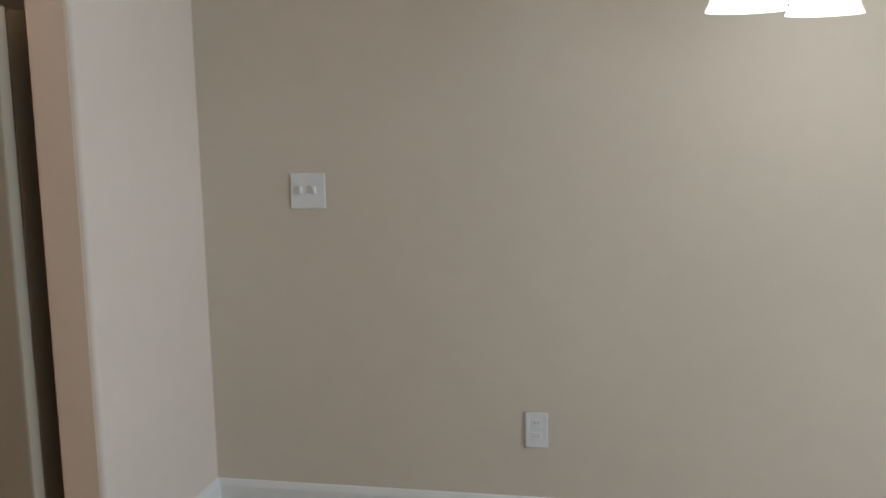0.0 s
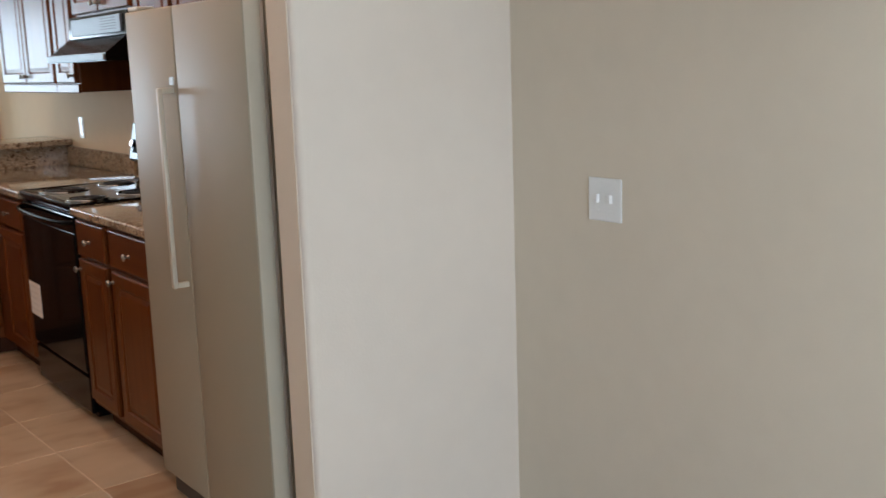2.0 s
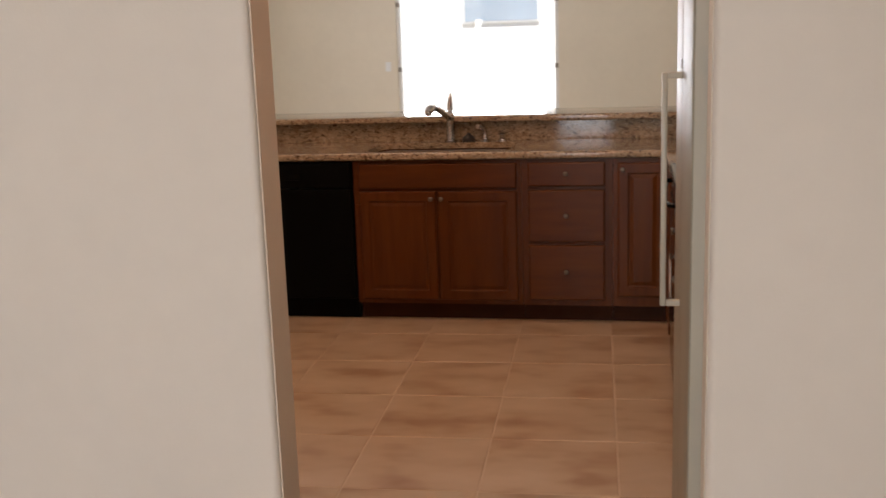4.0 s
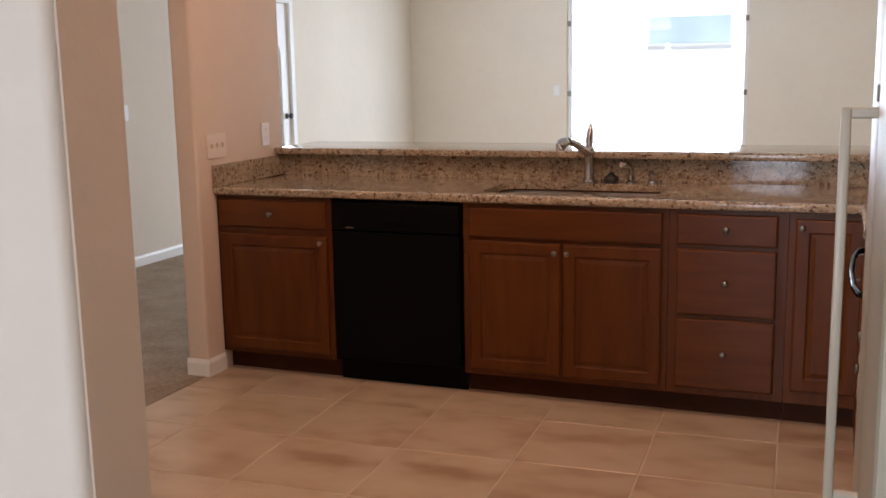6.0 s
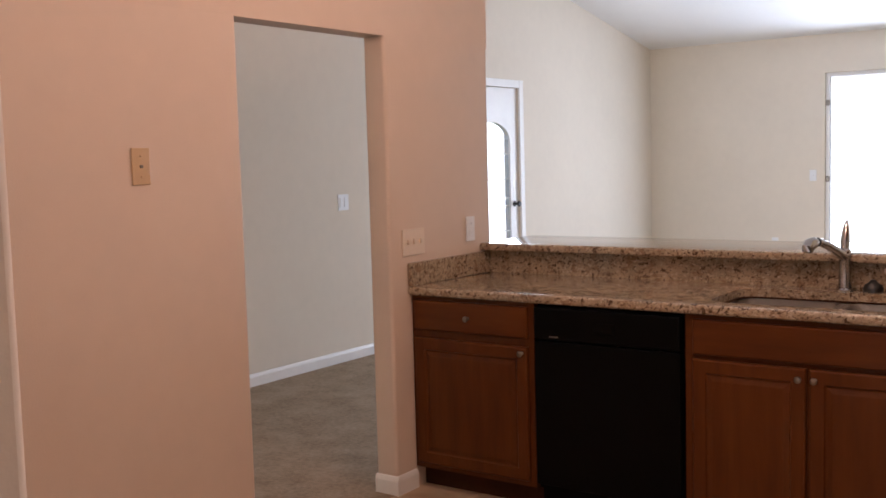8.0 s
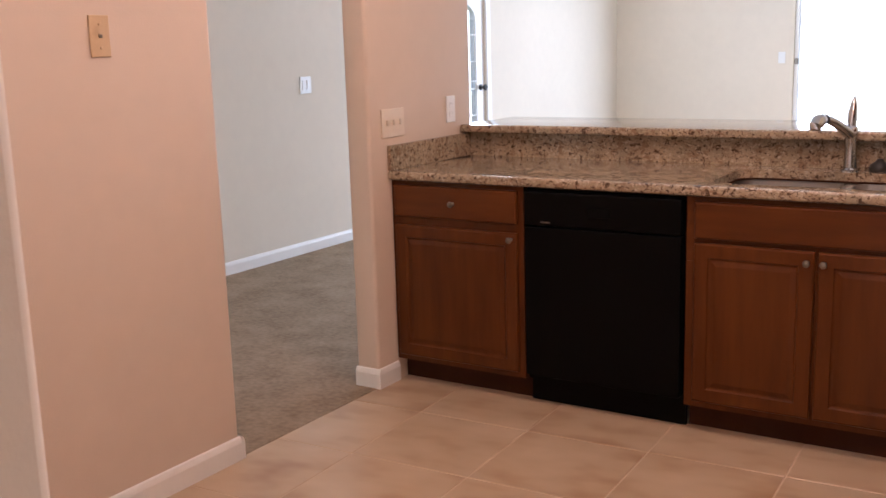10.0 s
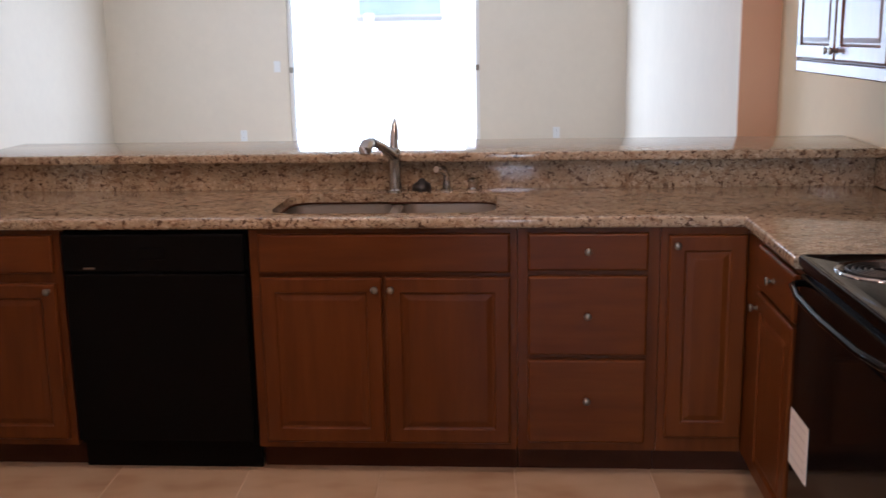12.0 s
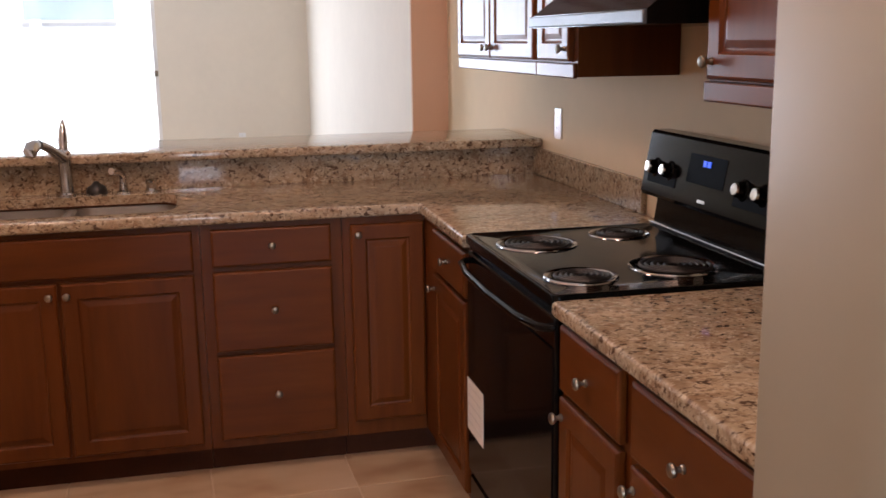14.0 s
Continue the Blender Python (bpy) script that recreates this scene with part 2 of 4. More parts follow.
def panel(bm, corner, u, n, w, h, rings):
    """A front of width w along u and height h, facing n: nested rectangles of (inset, height out)."""
    o, u, n, v = Vector(corner), Vector(u), Vector(n), Vector((0, 0, 1))
    loops = []
    for inset, out in rings:
        loops.append([bm.verts.new(o + u * a + v * c + n * out) for a, c in ((inset, inset), (w - inset, inset), (w - inset, h - inset), (inset, h - inset))])
    for a, c in zip(loops, loops[1:]):
        for i in range(4):
            bm.faces.new((a[i], a[(i + 1) % 4], c[(i + 1) % 4], c[i]))
    bm.faces.new(loops[0][::-1])
    bm.faces.new(loops[-1])
    bmesh.ops.recalc_face_normals(bm, faces=bm.faces)
    return bm


def mesh_object(name, bm, material, smooth=False):
    bmesh.ops.recalc_face_normals(bm, faces=bm.faces)
    me = bpy.data.meshes.new(name)
    bm.to_mesh(me)
    bm.free()
    me.materials.append(material)
    if smooth:
        for p in me.polygons:       # broad flat faces stay flat, rounded edges are smooth
            p.use_smooth = p.area < 0.01
        me.set_sharp_from_angle(angle=radians(40))
    return new(name, me)


def part(name, bm, material, parent, label="", smooth=False):
    ob = mesh_object(name, bm, material, smooth)
    ob.parent = parent
    if parent.data is None:
        ob.matrix_parent_inverse = Matrix.Translation(-parent.location)
    if label:
        ob["label"] = label
    return ob


def thing(name, at, label, category, group=""):
    e = new(name)
    e.empty_display_size = 0.05
    e.location = at
    return tagged(e, label, category, group)


def solid(name, bm, material, label, category, kind="", group="", smooth=False):
    return tagged(mesh_object(name, bm, material, smooth), label, category, group, kind)


def setting(name, bm, material, label, category):
    return solid(name, bm, material, label, category, kind="structure")


# ---- structure ----
XR, XD = 3.51, 3.56           # kitchen and dining right walls
PY0, PY1 = -3.278, -3.145      # partition
DX0, DX1 = 1.975, 2.865       # opening in the partition
KX, LX = -0.02, -0.135        # kitchen's left wall, face and back
HX = -2.2                     # hall and living room left wall
FY = 7.6                      # far wall
BY = -8.2                     # front wall of the house
TOP = 4.1


def wall_with_holes(bm, axis, at0, at1, a0, a1, z0, z1, holes):
    """A wall slab across `axis` from at0 to at1, along the other axis a0..a1, with (b0, b1, y0, y1) openings."""
    cuts = sorted({a0, a1, *[h for hole in holes for h in hole[:2]]})
    for c0, c1 in zip(cuts, cuts[1:]):
        spans = [(z0, z1)]
        for b0, b1, y0, y1 in holes:
            if b0 <= c0 and c1 <= b1:
                spans = [s for p, q in spans for s in ((p, min(q, y0)), (max(p, y1), q)) if s[1] - s[0] > 1e-4]
        for p, q in spans:
            if axis == "x":
                block(bm, at0, at1, c0, c1, p, q)
            else:
                block(bm, c0, c1, at0, at1, p, q)
    bmesh.ops.remove_doubles(bm, verts=bm.verts, dist=1e-5)
    bm.verts.index_update()
    seen, dead = {}, []
    for f in bm.faces:
        seen.setdefault(frozenset(v.index for v in f.verts), []).append(f)
    for fs in seen.values():
        if len(fs) > 1:
            dead += fs
    bmesh.ops.delete(bm, geom=dead, context="FACES")
    return bm


def bullnose(bm, a0, a1, b0, b1, z0, z1, along, round0, round1, radius=0.016, seg=6):
    """A length of wall from a0 to a1 (along 'x' or 'y'), b0 to b1 thick, with its upright corners rounded at the chosen ends."""
    pts = []
    for ca, cb, start, rounded in ((a1, b1, 0, round1), (a0, b1, 90, round0), (a0, b0, 180, round0), (a1, b0, 270, round1)):
        if not rounded:
            pts.append((ca, cb))
            continue
        ma, mb = ca + (radius if ca == a0 else -radius), cb + (radius if cb == b0 else -radius)
        pts += [(ma + radius * math.cos(radians(start + 90 * i / seg)), mb + radius * math.sin(radians(start + 90 * i / seg))) for i in range(seg + 1)]
    low, top = [[bm.verts.new((a, b, z) if along == "x" else (b, a, z)) for a, b in pts] for z in (z0, z1)]
    k = len(pts)
    for i in range(k):
        bm.faces.new((low[i], low[(i + 1) % k], top[(i + 1) % k], top[i]))
    bm.faces.new(low[::-1])
    bm.faces.new(top)
    return bm


WX0, WX1, WZ0, WZ1 = -0.24, 1.79, 0.06, 2.26          # far window
GY0, GY1, GZ1 = 3.66, 4.60, 2.10                      # glass door in the living room's left wall
setting("wall_far", wall_with_holes(bmesh.new(), "y", FY, FY + 0.16, HX - 0.16, 3.45, 0, TOP, [(WX0, WX1, WZ0, WZ1)]), PAINT,
        "cream painted living room wall with a tall bright window", "wall")
setting("wall_hall", wall_with_holes(bmesh.new(), "x", HX - 0.16, HX, BY, FY, 0, TOP, [(GY0, GY1, 0.02, GZ1)]), PAINT,
        "cream painted wall along the carpeted hall and living room", "wall")
setting("wall_living_right", boxed(3.312, XR + 0.14, 2.2005, FY, 0, TOP), PAINT, "cream painted living room side wall ending in a square return", "wall")
setting("wall_return", boxed(3.31, XR, 2.17, 2.2, 0, TOP), TERRA, "deep peach coloured return at the end of the living room wall", "wall")
setting("wall_kitchen_right", boxed(XR, XR + 0.14, PY1, 2.2, 0, TOP), TAN, "beige painted kitchen wall behind the range and cabinets", "wall")
setting("wall_dining_right", boxed(XD, XD + 0.14, BY, PY1, 0, TOP), BEIGE, "plain beige painted dining room wall", "wall")
HEAD_P, HEAD_K = 2.08, 1.995   # heads of the two openings
bm = bullnose(bmesh.new(), LX, DX0, PY0, PY1, 0, HEAD_P, "x", False, True)
bullnose(bm, DX1, XD, PY0, PY1, 0, HEAD_P, "x", True, False)
block(bm, LX, XD, PY0, PY1, HEAD_P, TOP)
solid("wall_partition", bm, ROSE, "beige painted partition with an untrimmed doorway to the kitchen", "wall", kind="structure", smooth=True)
# thin strips that give each doorway side its own colour over ROSE
setting("trim_jamb", boxed(DX0, DX0 + 0.003, PY0 + 0.015, PY1 - 0.015, 0.09, HEAD_P), PEACH, "peach coloured strip on one side of the doorway", "trim")
setting("trim_jamb", boxed(DX1 - 0.003, DX1, PY0 + 0.015, PY1 - 0.015, 0.09, HEAD_P), BEIGE, "beige coloured strip on the other side of the doorway", "trim")
bm = bullnose(bmesh.new(), PY1, -0.99, LX, KX, 0, HEAD_K, "y", False, True)
bullnose(bm, -0.145, 0.66, LX, KX, 0, HEAD_K, "y", True, True)
block(bm, LX, KX, PY1, 0.66, HEAD_K, 2.27)
solid("wall_kitchen_left", bm, PEACH, "peach lit kitchen wall with an untrimmed opening to the carpeted hall", "wall", kind="structure", smooth=True)
setting("wall_dining_left", boxed(-0.75, -0.615, BY, PY0, 0, TOP), BEIGE, "plain beige painted dining room side wall", "wall")
setting("wall_partition_hall", boxed(-0.75, LX, PY0, PY1, 0, TOP), PEACH, "plain beige painted wall end in the hall", "wall")
setting("wall_front", wall_with_holes(bmesh.new(), "y", BY - 0.16, BY, HX - 0.16, XD + 0.14, 0, TOP, [(0.8, 2.44, 0.04, 2.1), (-1.7, -0.8, 0.7, 2.1)]), BEIGE,
        "cream painted front wall with a sliding glass door", "wall")
setting("wall_post", boxed(LX, KX, 0.44, 0.66, 2.30, TOP), PAINT, "painted post rising from the low kitchen wall", "wall")
setting("trim_ledge", boxed(LX - 0.025, KX + 0.025, PY1, 0.685, 2.27, 2.30, bevel=0.004), TRIM, "painted cap on top of the low kitchen wall", "trim")

RY, RZ, SL = 0.5, 2.66 + 0.18 * (FY - 0.5), 0.18
bm = bmesh.new()
for y0, z0, y1, z1 in ((FY, 2.66, RY, RZ), (RY, RZ, BY, RZ - SL * (RY - BY))):
    vs = [bm.verts.new(p) for p in ((HX, y0, z0), (XD, y0, z0), (XD, y1, z1), (HX, y1, z1), (HX, y0, z0 + 0.15), (XD, y0, z0 + 0.15), (XD, y1, z1 + 0.15), (HX, y1, z1 + 0.15))]
    for q in ((0, 1, 2, 3), (7, 6, 5, 4), (0, 4, 5, 1), (2, 6, 7, 3), (0, 3, 7, 4), (1, 5, 6, 2)):
        bm.faces.new([vs[i] for i in q])
setting("ceiling", bm, CEIL, "white textured vaulted ceiling", "ceiling")

setting("floor", boxed(LX, XD, PY0, 0.8, -0.12, 0.002), GROUT, "tan grout bed under square beige floor tiles", "floor")
setting("floor_carpet_hall", boxed(HX, LX, BY, FY, -0.12, 0.006), CARPET, "brown textured carpet in the hall", "carpet")
setting("floor_carpet_living", boxed(LX, XD, 0.8, FY, -0.12, 0.006), CARPET, "brown textured carpet in the living room", "carpet")
setting("floor_carpet_dining", boxed(LX, XD, BY, PY0, -0.12, 0.006), CARPET, "brown textured carpet in the dining room", "carpet")
setting("carpet_edge", boxed(LX, -0.032, -0.99, -0.145, -0.004, 0.006), CARPET, "carpet running into the wall opening", "carpet")
setting("half_wall", boxed(KX, XR, 0.636, 0.752, 0, 1.021), PAINT, "painted half wall carrying the raised bar", "wall")


def base_profile(bm, p0, p1, out, h=0.085, t=0.013):
    """A baseboard from p0 to p1 standing out along `out`, with an eased top."""
    p0, p1, o = Vector((*p0, 0.004)), Vector((*p1, 0.004)), Vector((*out, 0))
    prof = ((0, 0), (t, 0), (t, h - 0.022), (t * 0.75, h - 0.012), (t * 0.45, h - 0.004), (0, h))
    a = [bm.verts.new(p0 + o * d + Vector((0, 0, z))) for d, z in prof]
    c = [bm.verts.new(p1 + o * d + Vector((0, 0, z))) for d, z in prof]
    k = len(prof)
    for i in range(k):
        bm.faces.new((a[i], a[(i + 1) % k], c[(i + 1) % k], c[i]))
    bm.faces.new(a[::-1])
    bm.faces.new(c)
    return bm


def baseboard(runs, label):
    bm = bmesh.new()
    for p0, p1, out in runs:
        base_profile(bm, p0, p1, out)
    setting("baseboard", bm, TRIM, label, "baseboard")


baseboard([((KX, PY1), (KX, -0.99), (1, 0)), ((KX + 0.013, -0.99), (LX, -0.99), (0, 1))], "white painted baseboard along the kitchen wall")
baseboard([((KX, -0.145), (KX, -0.005), (1, 0)), ((KX + 0.013, -0.145), (LX, -0.145), (0, -1))], "white painted baseboard round the wall end by the cabinets")
baseboard([((HX, BY), (HX, 3.58), (1, 0)), ((HX, 4.68), (HX, FY), (1, 0))], "white painted baseboard on the hall wall")
baseboard([((HX, FY), (WX0 - 0.05, FY), (0, -1)), ((WX1 + 0.05, FY), (3.31, FY), (0, -1)), ((3.31, FY), (3.31, 2.2), (-1, 0))], "white painted baseboard in the living room")
baseboard([((XD, BY), (XD, PY0), (-1, 0)), ((XD, PY0), (DX1, PY0), (0, -1)), ((DX1, PY0 - 0.013), (DX1, PY1), (-1, 0))], "white painted baseboard in the dining room")
baseboard([((DX0, PY0), (-0.6, PY0), (0, -1)), ((DX0, PY0 - 0.013), (DX0, PY1), (1, 0)), ((DX0, PY1), (KX + 0.013, PY1), (0, 1))], "white painted baseboard round the doorway wall")


# ---- windows and doors ----
def frame_bars(win, pos, t, a0, a1, z0, z1, w, mid=()):
    """Four frame bars and any mullions, each its own mesh."""
    def bar(b0, b1, c0, c1, name="frame_bar"):
        part(name, boxed(b0, b1, pos, pos + t, c0, c1, bevel=0.004), TRIM, win)
    bar(a0, a0 + w, z0, z1)
    bar(a1 - w, a1, z0, z1)
    bar(a0 + w, a1 - w, z1 - w, z1)
    bar(a0 + w, a1 - w, z0, z0 + w)
    for m in mid:
        bar(m - w / 2, m + w / 2, z0 + w, z1 - w, "mullion")


def pane(win, bm):
    ob = part("pane", bm, GLASS, win, "clear glass")
    ob.visible_shadow = False


w1 = tagged(thing("window_1", (0.74, FY + 0.08, WZ0), "tall white framed sliding glass door flooded with daylight", "window"), kind="structure")
frame_bars(w1, FY + 0.03, 0.06, WX0, WX1, WZ0, WZ1, 0.04)
pane(w1, boxed(WX0 + 0.04, WX1 - 0.04, FY + 0.05, FY + 0.056, WZ0 + 0.04, WZ1 - 0.04))
for z in (1.15, 1.95):
    part("latch", boxed(WX0 + 0.005, WX0 + 0.045, FY + 0.01, FY + 0.03, z - 0.03, z + 0.03, bevel=0.006), NICKEL, w1, "small metal latch")
    part("latch", boxed(WX1 - 0.045, WX1 - 0.005, FY + 0.01, FY + 0.03, z - 0.03, z + 0.03, bevel=0.006), NICKEL, w1, "small metal latch")

d1 = tagged(thing("door_1", (HX - 0.08, 4.13, 0.02), "white patio door with one tall glass pane, closed", "door"), kind="structure")
for b0, b1, z0, z1 in ((GY0 - 0.07, GY0, 0.006, GZ1 + 0.07), (GY1, GY1 + 0.07, 0.006, GZ1 + 0.07), (GY0, GY1, GZ1, GZ1 + 0.07)):
    part("casing", boxed(HX, HX + 0.02, b0, b1, z0, z1, bevel=0.005), TRIM, d1)
DY0, DY1, DM = GY0 + 0.004, GY1 - 0.004, (GY0 + GY1) / 2   # leaf edges and middle
LITE, SPRING, SILL = 0.335, 1.63, 0.20                        # half width, spring line and bottom of the arched lite


def arch(half, low, spring, rise, n=14):
    """Outline of an opening with a low arched head, as (y, z)."""
    return [(DM - half, low), (DM + half, low)] + [(DM + half * math.cos(math.pi * i / n), spring + rise * math.sin(math.pi * i / n)) for i in range(n + 1)]


def leaf_with_arch():
    bm = bmesh.new()
    sides = []
    for x in (HX - 0.06, HX - 0.015):
        outer = [bm.verts.new((x, y, z)) for y, z in ((DY0, 0.02), (DY1, 0.02), (DY1, GZ1 - 0.004), (DY0, GZ1 - 0.004))]
        inner = [bm.verts.new((x, y, z)) for y, z in arch(LITE, SILL, SPRING, 0.16)]
        edges = [bm.edges.new((lp[i], lp[(i + 1) % len(lp)])) for lp in (outer, inner) for i in range(len(lp))]
        bmesh.ops.triangle_fill(bm, use_beauty=True, use_dissolve=False, edges=edges)
        sides.append((outer, inner))
    for a, c in zip(*sides):
        for i in range(len(a)):
            bm.faces.new((a[i], a[(i + 1) % len(a)], c[(i + 1) % len(a)], c[i]))
    return bm


part("leaf", leaf_with_arch(), TRIM, d1, "white door leaf with an arched opening")
pane(d1, boxed(HX - 0.040, HX - 0.034, DM - LITE + 0.001, DM + LITE - 0.001, SILL + 0.001, SPRING))
for z in (0.55, 0.80, 1.03, 1.10, 1.27, 1.50):
    part("muntin", boxed(HX - 0.033, HX - 0.022, DM - LITE + 0.002, DM + LITE - 0.002, z - 0.004, z + 0.004), FRIDGE_TRIM, d1, "thin horizontal glazing bar")
part("door_knob", lathe(bmesh.new(), (HX - 0.015, GY1 - 0.07, 1.04), (1, 0, 0), [(0.028, 0), (0.028, 0.006), (0.010, 0.012), (0.010, 0.03), (0.024, 0.04), (0.028, 0.052), (0.02, 0.064), (0.004, 0.068)]), DARK, d1, "dark round knob", True)

w2 = tagged(thing("window_2", (1.62, BY - 0.08, 0.04), "white framed sliding glass door of two panes", "window"), kind="structure")
frame_bars(w2, BY - 0.1, 0.06, 0.8, 2.44, 0.04, 2.1, 0.06, mid=(1.62,))
pane(w2, boxed(0.86, 2.38, BY - 0.08, BY - 0.074, 0.09, 2.05))
# window out of view, added to go with the hall fill lamp
w3 = tagged(thing("window_3", (-1.25, BY - 0.08, 0.7), "unseen white framed window added at the end of the hall", "window"), kind="structure")
frame_bars(w3, BY - 0.1, 0.06, -1.7, -0.8, 0.7, 2.1, 0.05)
pane(w3, boxed(-1.65, -0.85, BY - 0.08, BY - 0.074, 0.75, 2.05))

# ---- kitchen base cabinets ----
FLAT = ((0.002, 0.0), (0.0, 0.003), (0.0, 0.014), (0.003, 0.018), (0.008, 0.020))
RAISED = ((0.002, 0.0), (0.0, 0.003), (0.0, 0.014), (0.003, 0.018), (0.008, 0.020), (0.050, 0.020), (0.054, 0.0145), (0.059, 0.0130), (0.063, 0.0135), (0.078, 0.0180), (0.082, 0.0183))
KNOB = [(0.008, 0), (0.008, 0.003), (0.005, 0.006), (0.005, 0.013), (0.011, 0.017), (0.013, 0.021), (0.0115, 0.025), (0.005, 0.028)]


def front(unit, name, corner, u, n, w, h, rings, knob=None, raised=True):
    ob = part(name, panel(bmesh.new(), corner, u, n, w, h, rings), WOOD if raised else WOOD_H, unit)
    if knob:
        part("knob", lathe(bmesh.new(), Vector(corner) + Vector(u) * knob[0] + Vector((0, 0, knob[1])) + Vector(n) * 0.0203, n, KNOB, 16), NICKEL, ob, "satin nickel knob", True)
    return ob


def base_unit(x0, x1, label, fronts, side="sink", group="base cabinets"):
    """A base cabinet on the sink run (x0..x1 along x) or the range run (along y, from the far end)."""
    if side == "sink":
        e = thing("base_cabinet", ((x0 + x1) / 2, 0.3, 0), label, "cabinet", group)
        top = 0.64 if "sink" in label else 0.872
        part("body", boxed(x0, x1, 0.0, 0.60, 0.10, top), WOOD, e)
        if top < 0.8:
            part("face_frame", boxed(x0, x1, 0.0, 0.02, top + 0.0005, 0.872), WOOD_H, e)
        part("toe_kick", boxed(x0, x1, 0.065, 0.085, 0, 0.10), TOEKICK, e, "dark recessed toe kick")
        org, u, n = (lambda a, z: (a, 0.0, z)), (1, 0, 0), (0, -1, 0)
    else:
        e = thing("base_cabinet", (3.2, (x0 + x1) / 2, 0), label, "cabinet", group)
        part("body", boxed(2.895, XR - 0.005, x1, x0, 0.10, 0.872), WOOD, e)
        part("toe_kick", boxed(2.96, 2.98, x1, x0, 0, 0.10), TOEKICK, e, "dark recessed toe kick")
        org, u, n = (lambda a, z: (2.895, a, z)), (0, -1, 0), (-1, 0, 0)
    for name, a, z, w, h, knob in fronts:
        raised = name == "door"
        front(e, name, org(a, z), u, n, w, h, RAISED if raised else FLAT, knob, raised)
    return e


DZ, DH, RZ0, RH = 0.125, 0.585, 0.725, 0.132   # doors, drawers
base_unit(KX, 0.600, "reddish cherry base cabinet with one drawer over one door", [
    ("drawer_front", 0.0, RZ0, 0.575, RH, (0.288, 0.066)), ("door", 0.0, DZ, 0.575, DH - 0.02, (0.552, 0.54))])
base_unit(1.250, 2.145, "reddish cherry sink cabinet with a false front over two doors", [
    ("false_front", 1.282, RZ0, 0.84, RH, None), ("door", 1.282, DZ, 0.412, DH, (0.390, 0.547)), ("door", 1.706, DZ, 0.416, DH, (0.020, 0.547))])
base_unit(2.147, 2.610, "reddish cherry base cabinet with three drawers", [
    ("drawer_front", 2.180, 0.732, 0.392, 0.125, (0.196, 0.068)), ("drawer_front", 2.180, 0.442, 0.392, 0.272, (0.196, 0.14)),
    ("drawer_front", 2.180, 0.132, 0.392, 0.294, (0.196, 0.155))])
corner = base_unit(2.612, 2.8935, "reddish cherry corner cabinet with one narrow full-height door", [("door", 2.637, 0.155, 0.253, 0.695, (0.025, 0.663))])
part("toe_kick", boxed(2.8935, 2.96, 0.065, 0.085, 0, 0.10), TOEKICK, corner)
base_unit(0.06, -0.632, "reddish cherry base cabinet between the corner and the range", [
    ("drawer_front", -0.205, RZ0, 0.405, RH, (0.2025, 0.066)), ("door", -0.205, DZ, 0.405, DH, (0.025, 0.54))], side="range")
base_unit(-1.392, -1.752, "narrow reddish cherry base cabinet beside the range", [
    ("drawer_front", -1.415, RZ0, 0.315, RH + 0.01, (0.1575, 0.066)), ("door", -1.415, DZ, 0.315, DH, (0.022, 0.545))], side="range")
base_unit(-1.754, -2.215, "reddish cherry base cabinet beside the refrigerator", [
    ("drawer_front", -1.785, RZ0, 0.42, RH + 0.01, (0.21, 0.066)), ("door", -1.785, DZ, 0.42, DH, (0.022, 0.545))], side="range")

# dishwasher
dw = thing("dishwasher", (0.925, 0.3, 0), "black built-in dishwasher under the granite counter, closed", "dishwasher")
part("body", boxed(0.606, 1.244, 0.02, 0.58, 0.10, 0.868), BLACK_DW, dw)
part("door", boxed(0.612, 1.238, -0.022, 0.018, 0.125, 0.725, bevel=0.006), BLACK_DW, dw)
part("control_panel", boxed(0.612, 1.238, -0.026, 0.018, 0.730, 0.862, bevel=0.008), BLACK_DW, dw)
part("latch", boxed(0.88, 0.97, -0.034, -0.026, 0.775, 0.815, bevel=0.004), BLACK_DW, dw, "black latch")
part("badge", boxed(0.685, 0.725, -0.0285, -0.0255, 0.742, 0.748), NICKEL, dw, "small pale badge")
part("kick_plate", boxed(0.606, 1.244, 0.045, 0.06, 0.004, 0.10), BLACK_DW, dw)

# ---- granite ----
SX0, SX1, SY0, SY1 = 1.300, 2.075, 0.060, 0.487
CZ0, CZ1 = 0.876, 0.914


def rounded_loop(x0, x1, y0, y1, r, seg=6):
    pts = []
    for cx, cy, a in ((x1 - r, y1 - r, 0), (x0 + r, y1 - r, 90), (x0 + r, y0 + r, 180), (x1 - r, y0 + r, 270)):
        pts += [(cx + r * math.cos(radians(a + 90 * i / seg)), cy + r * math.sin(radians(a + 90 * i / seg))) for i in range(seg + 1)]
    return pts


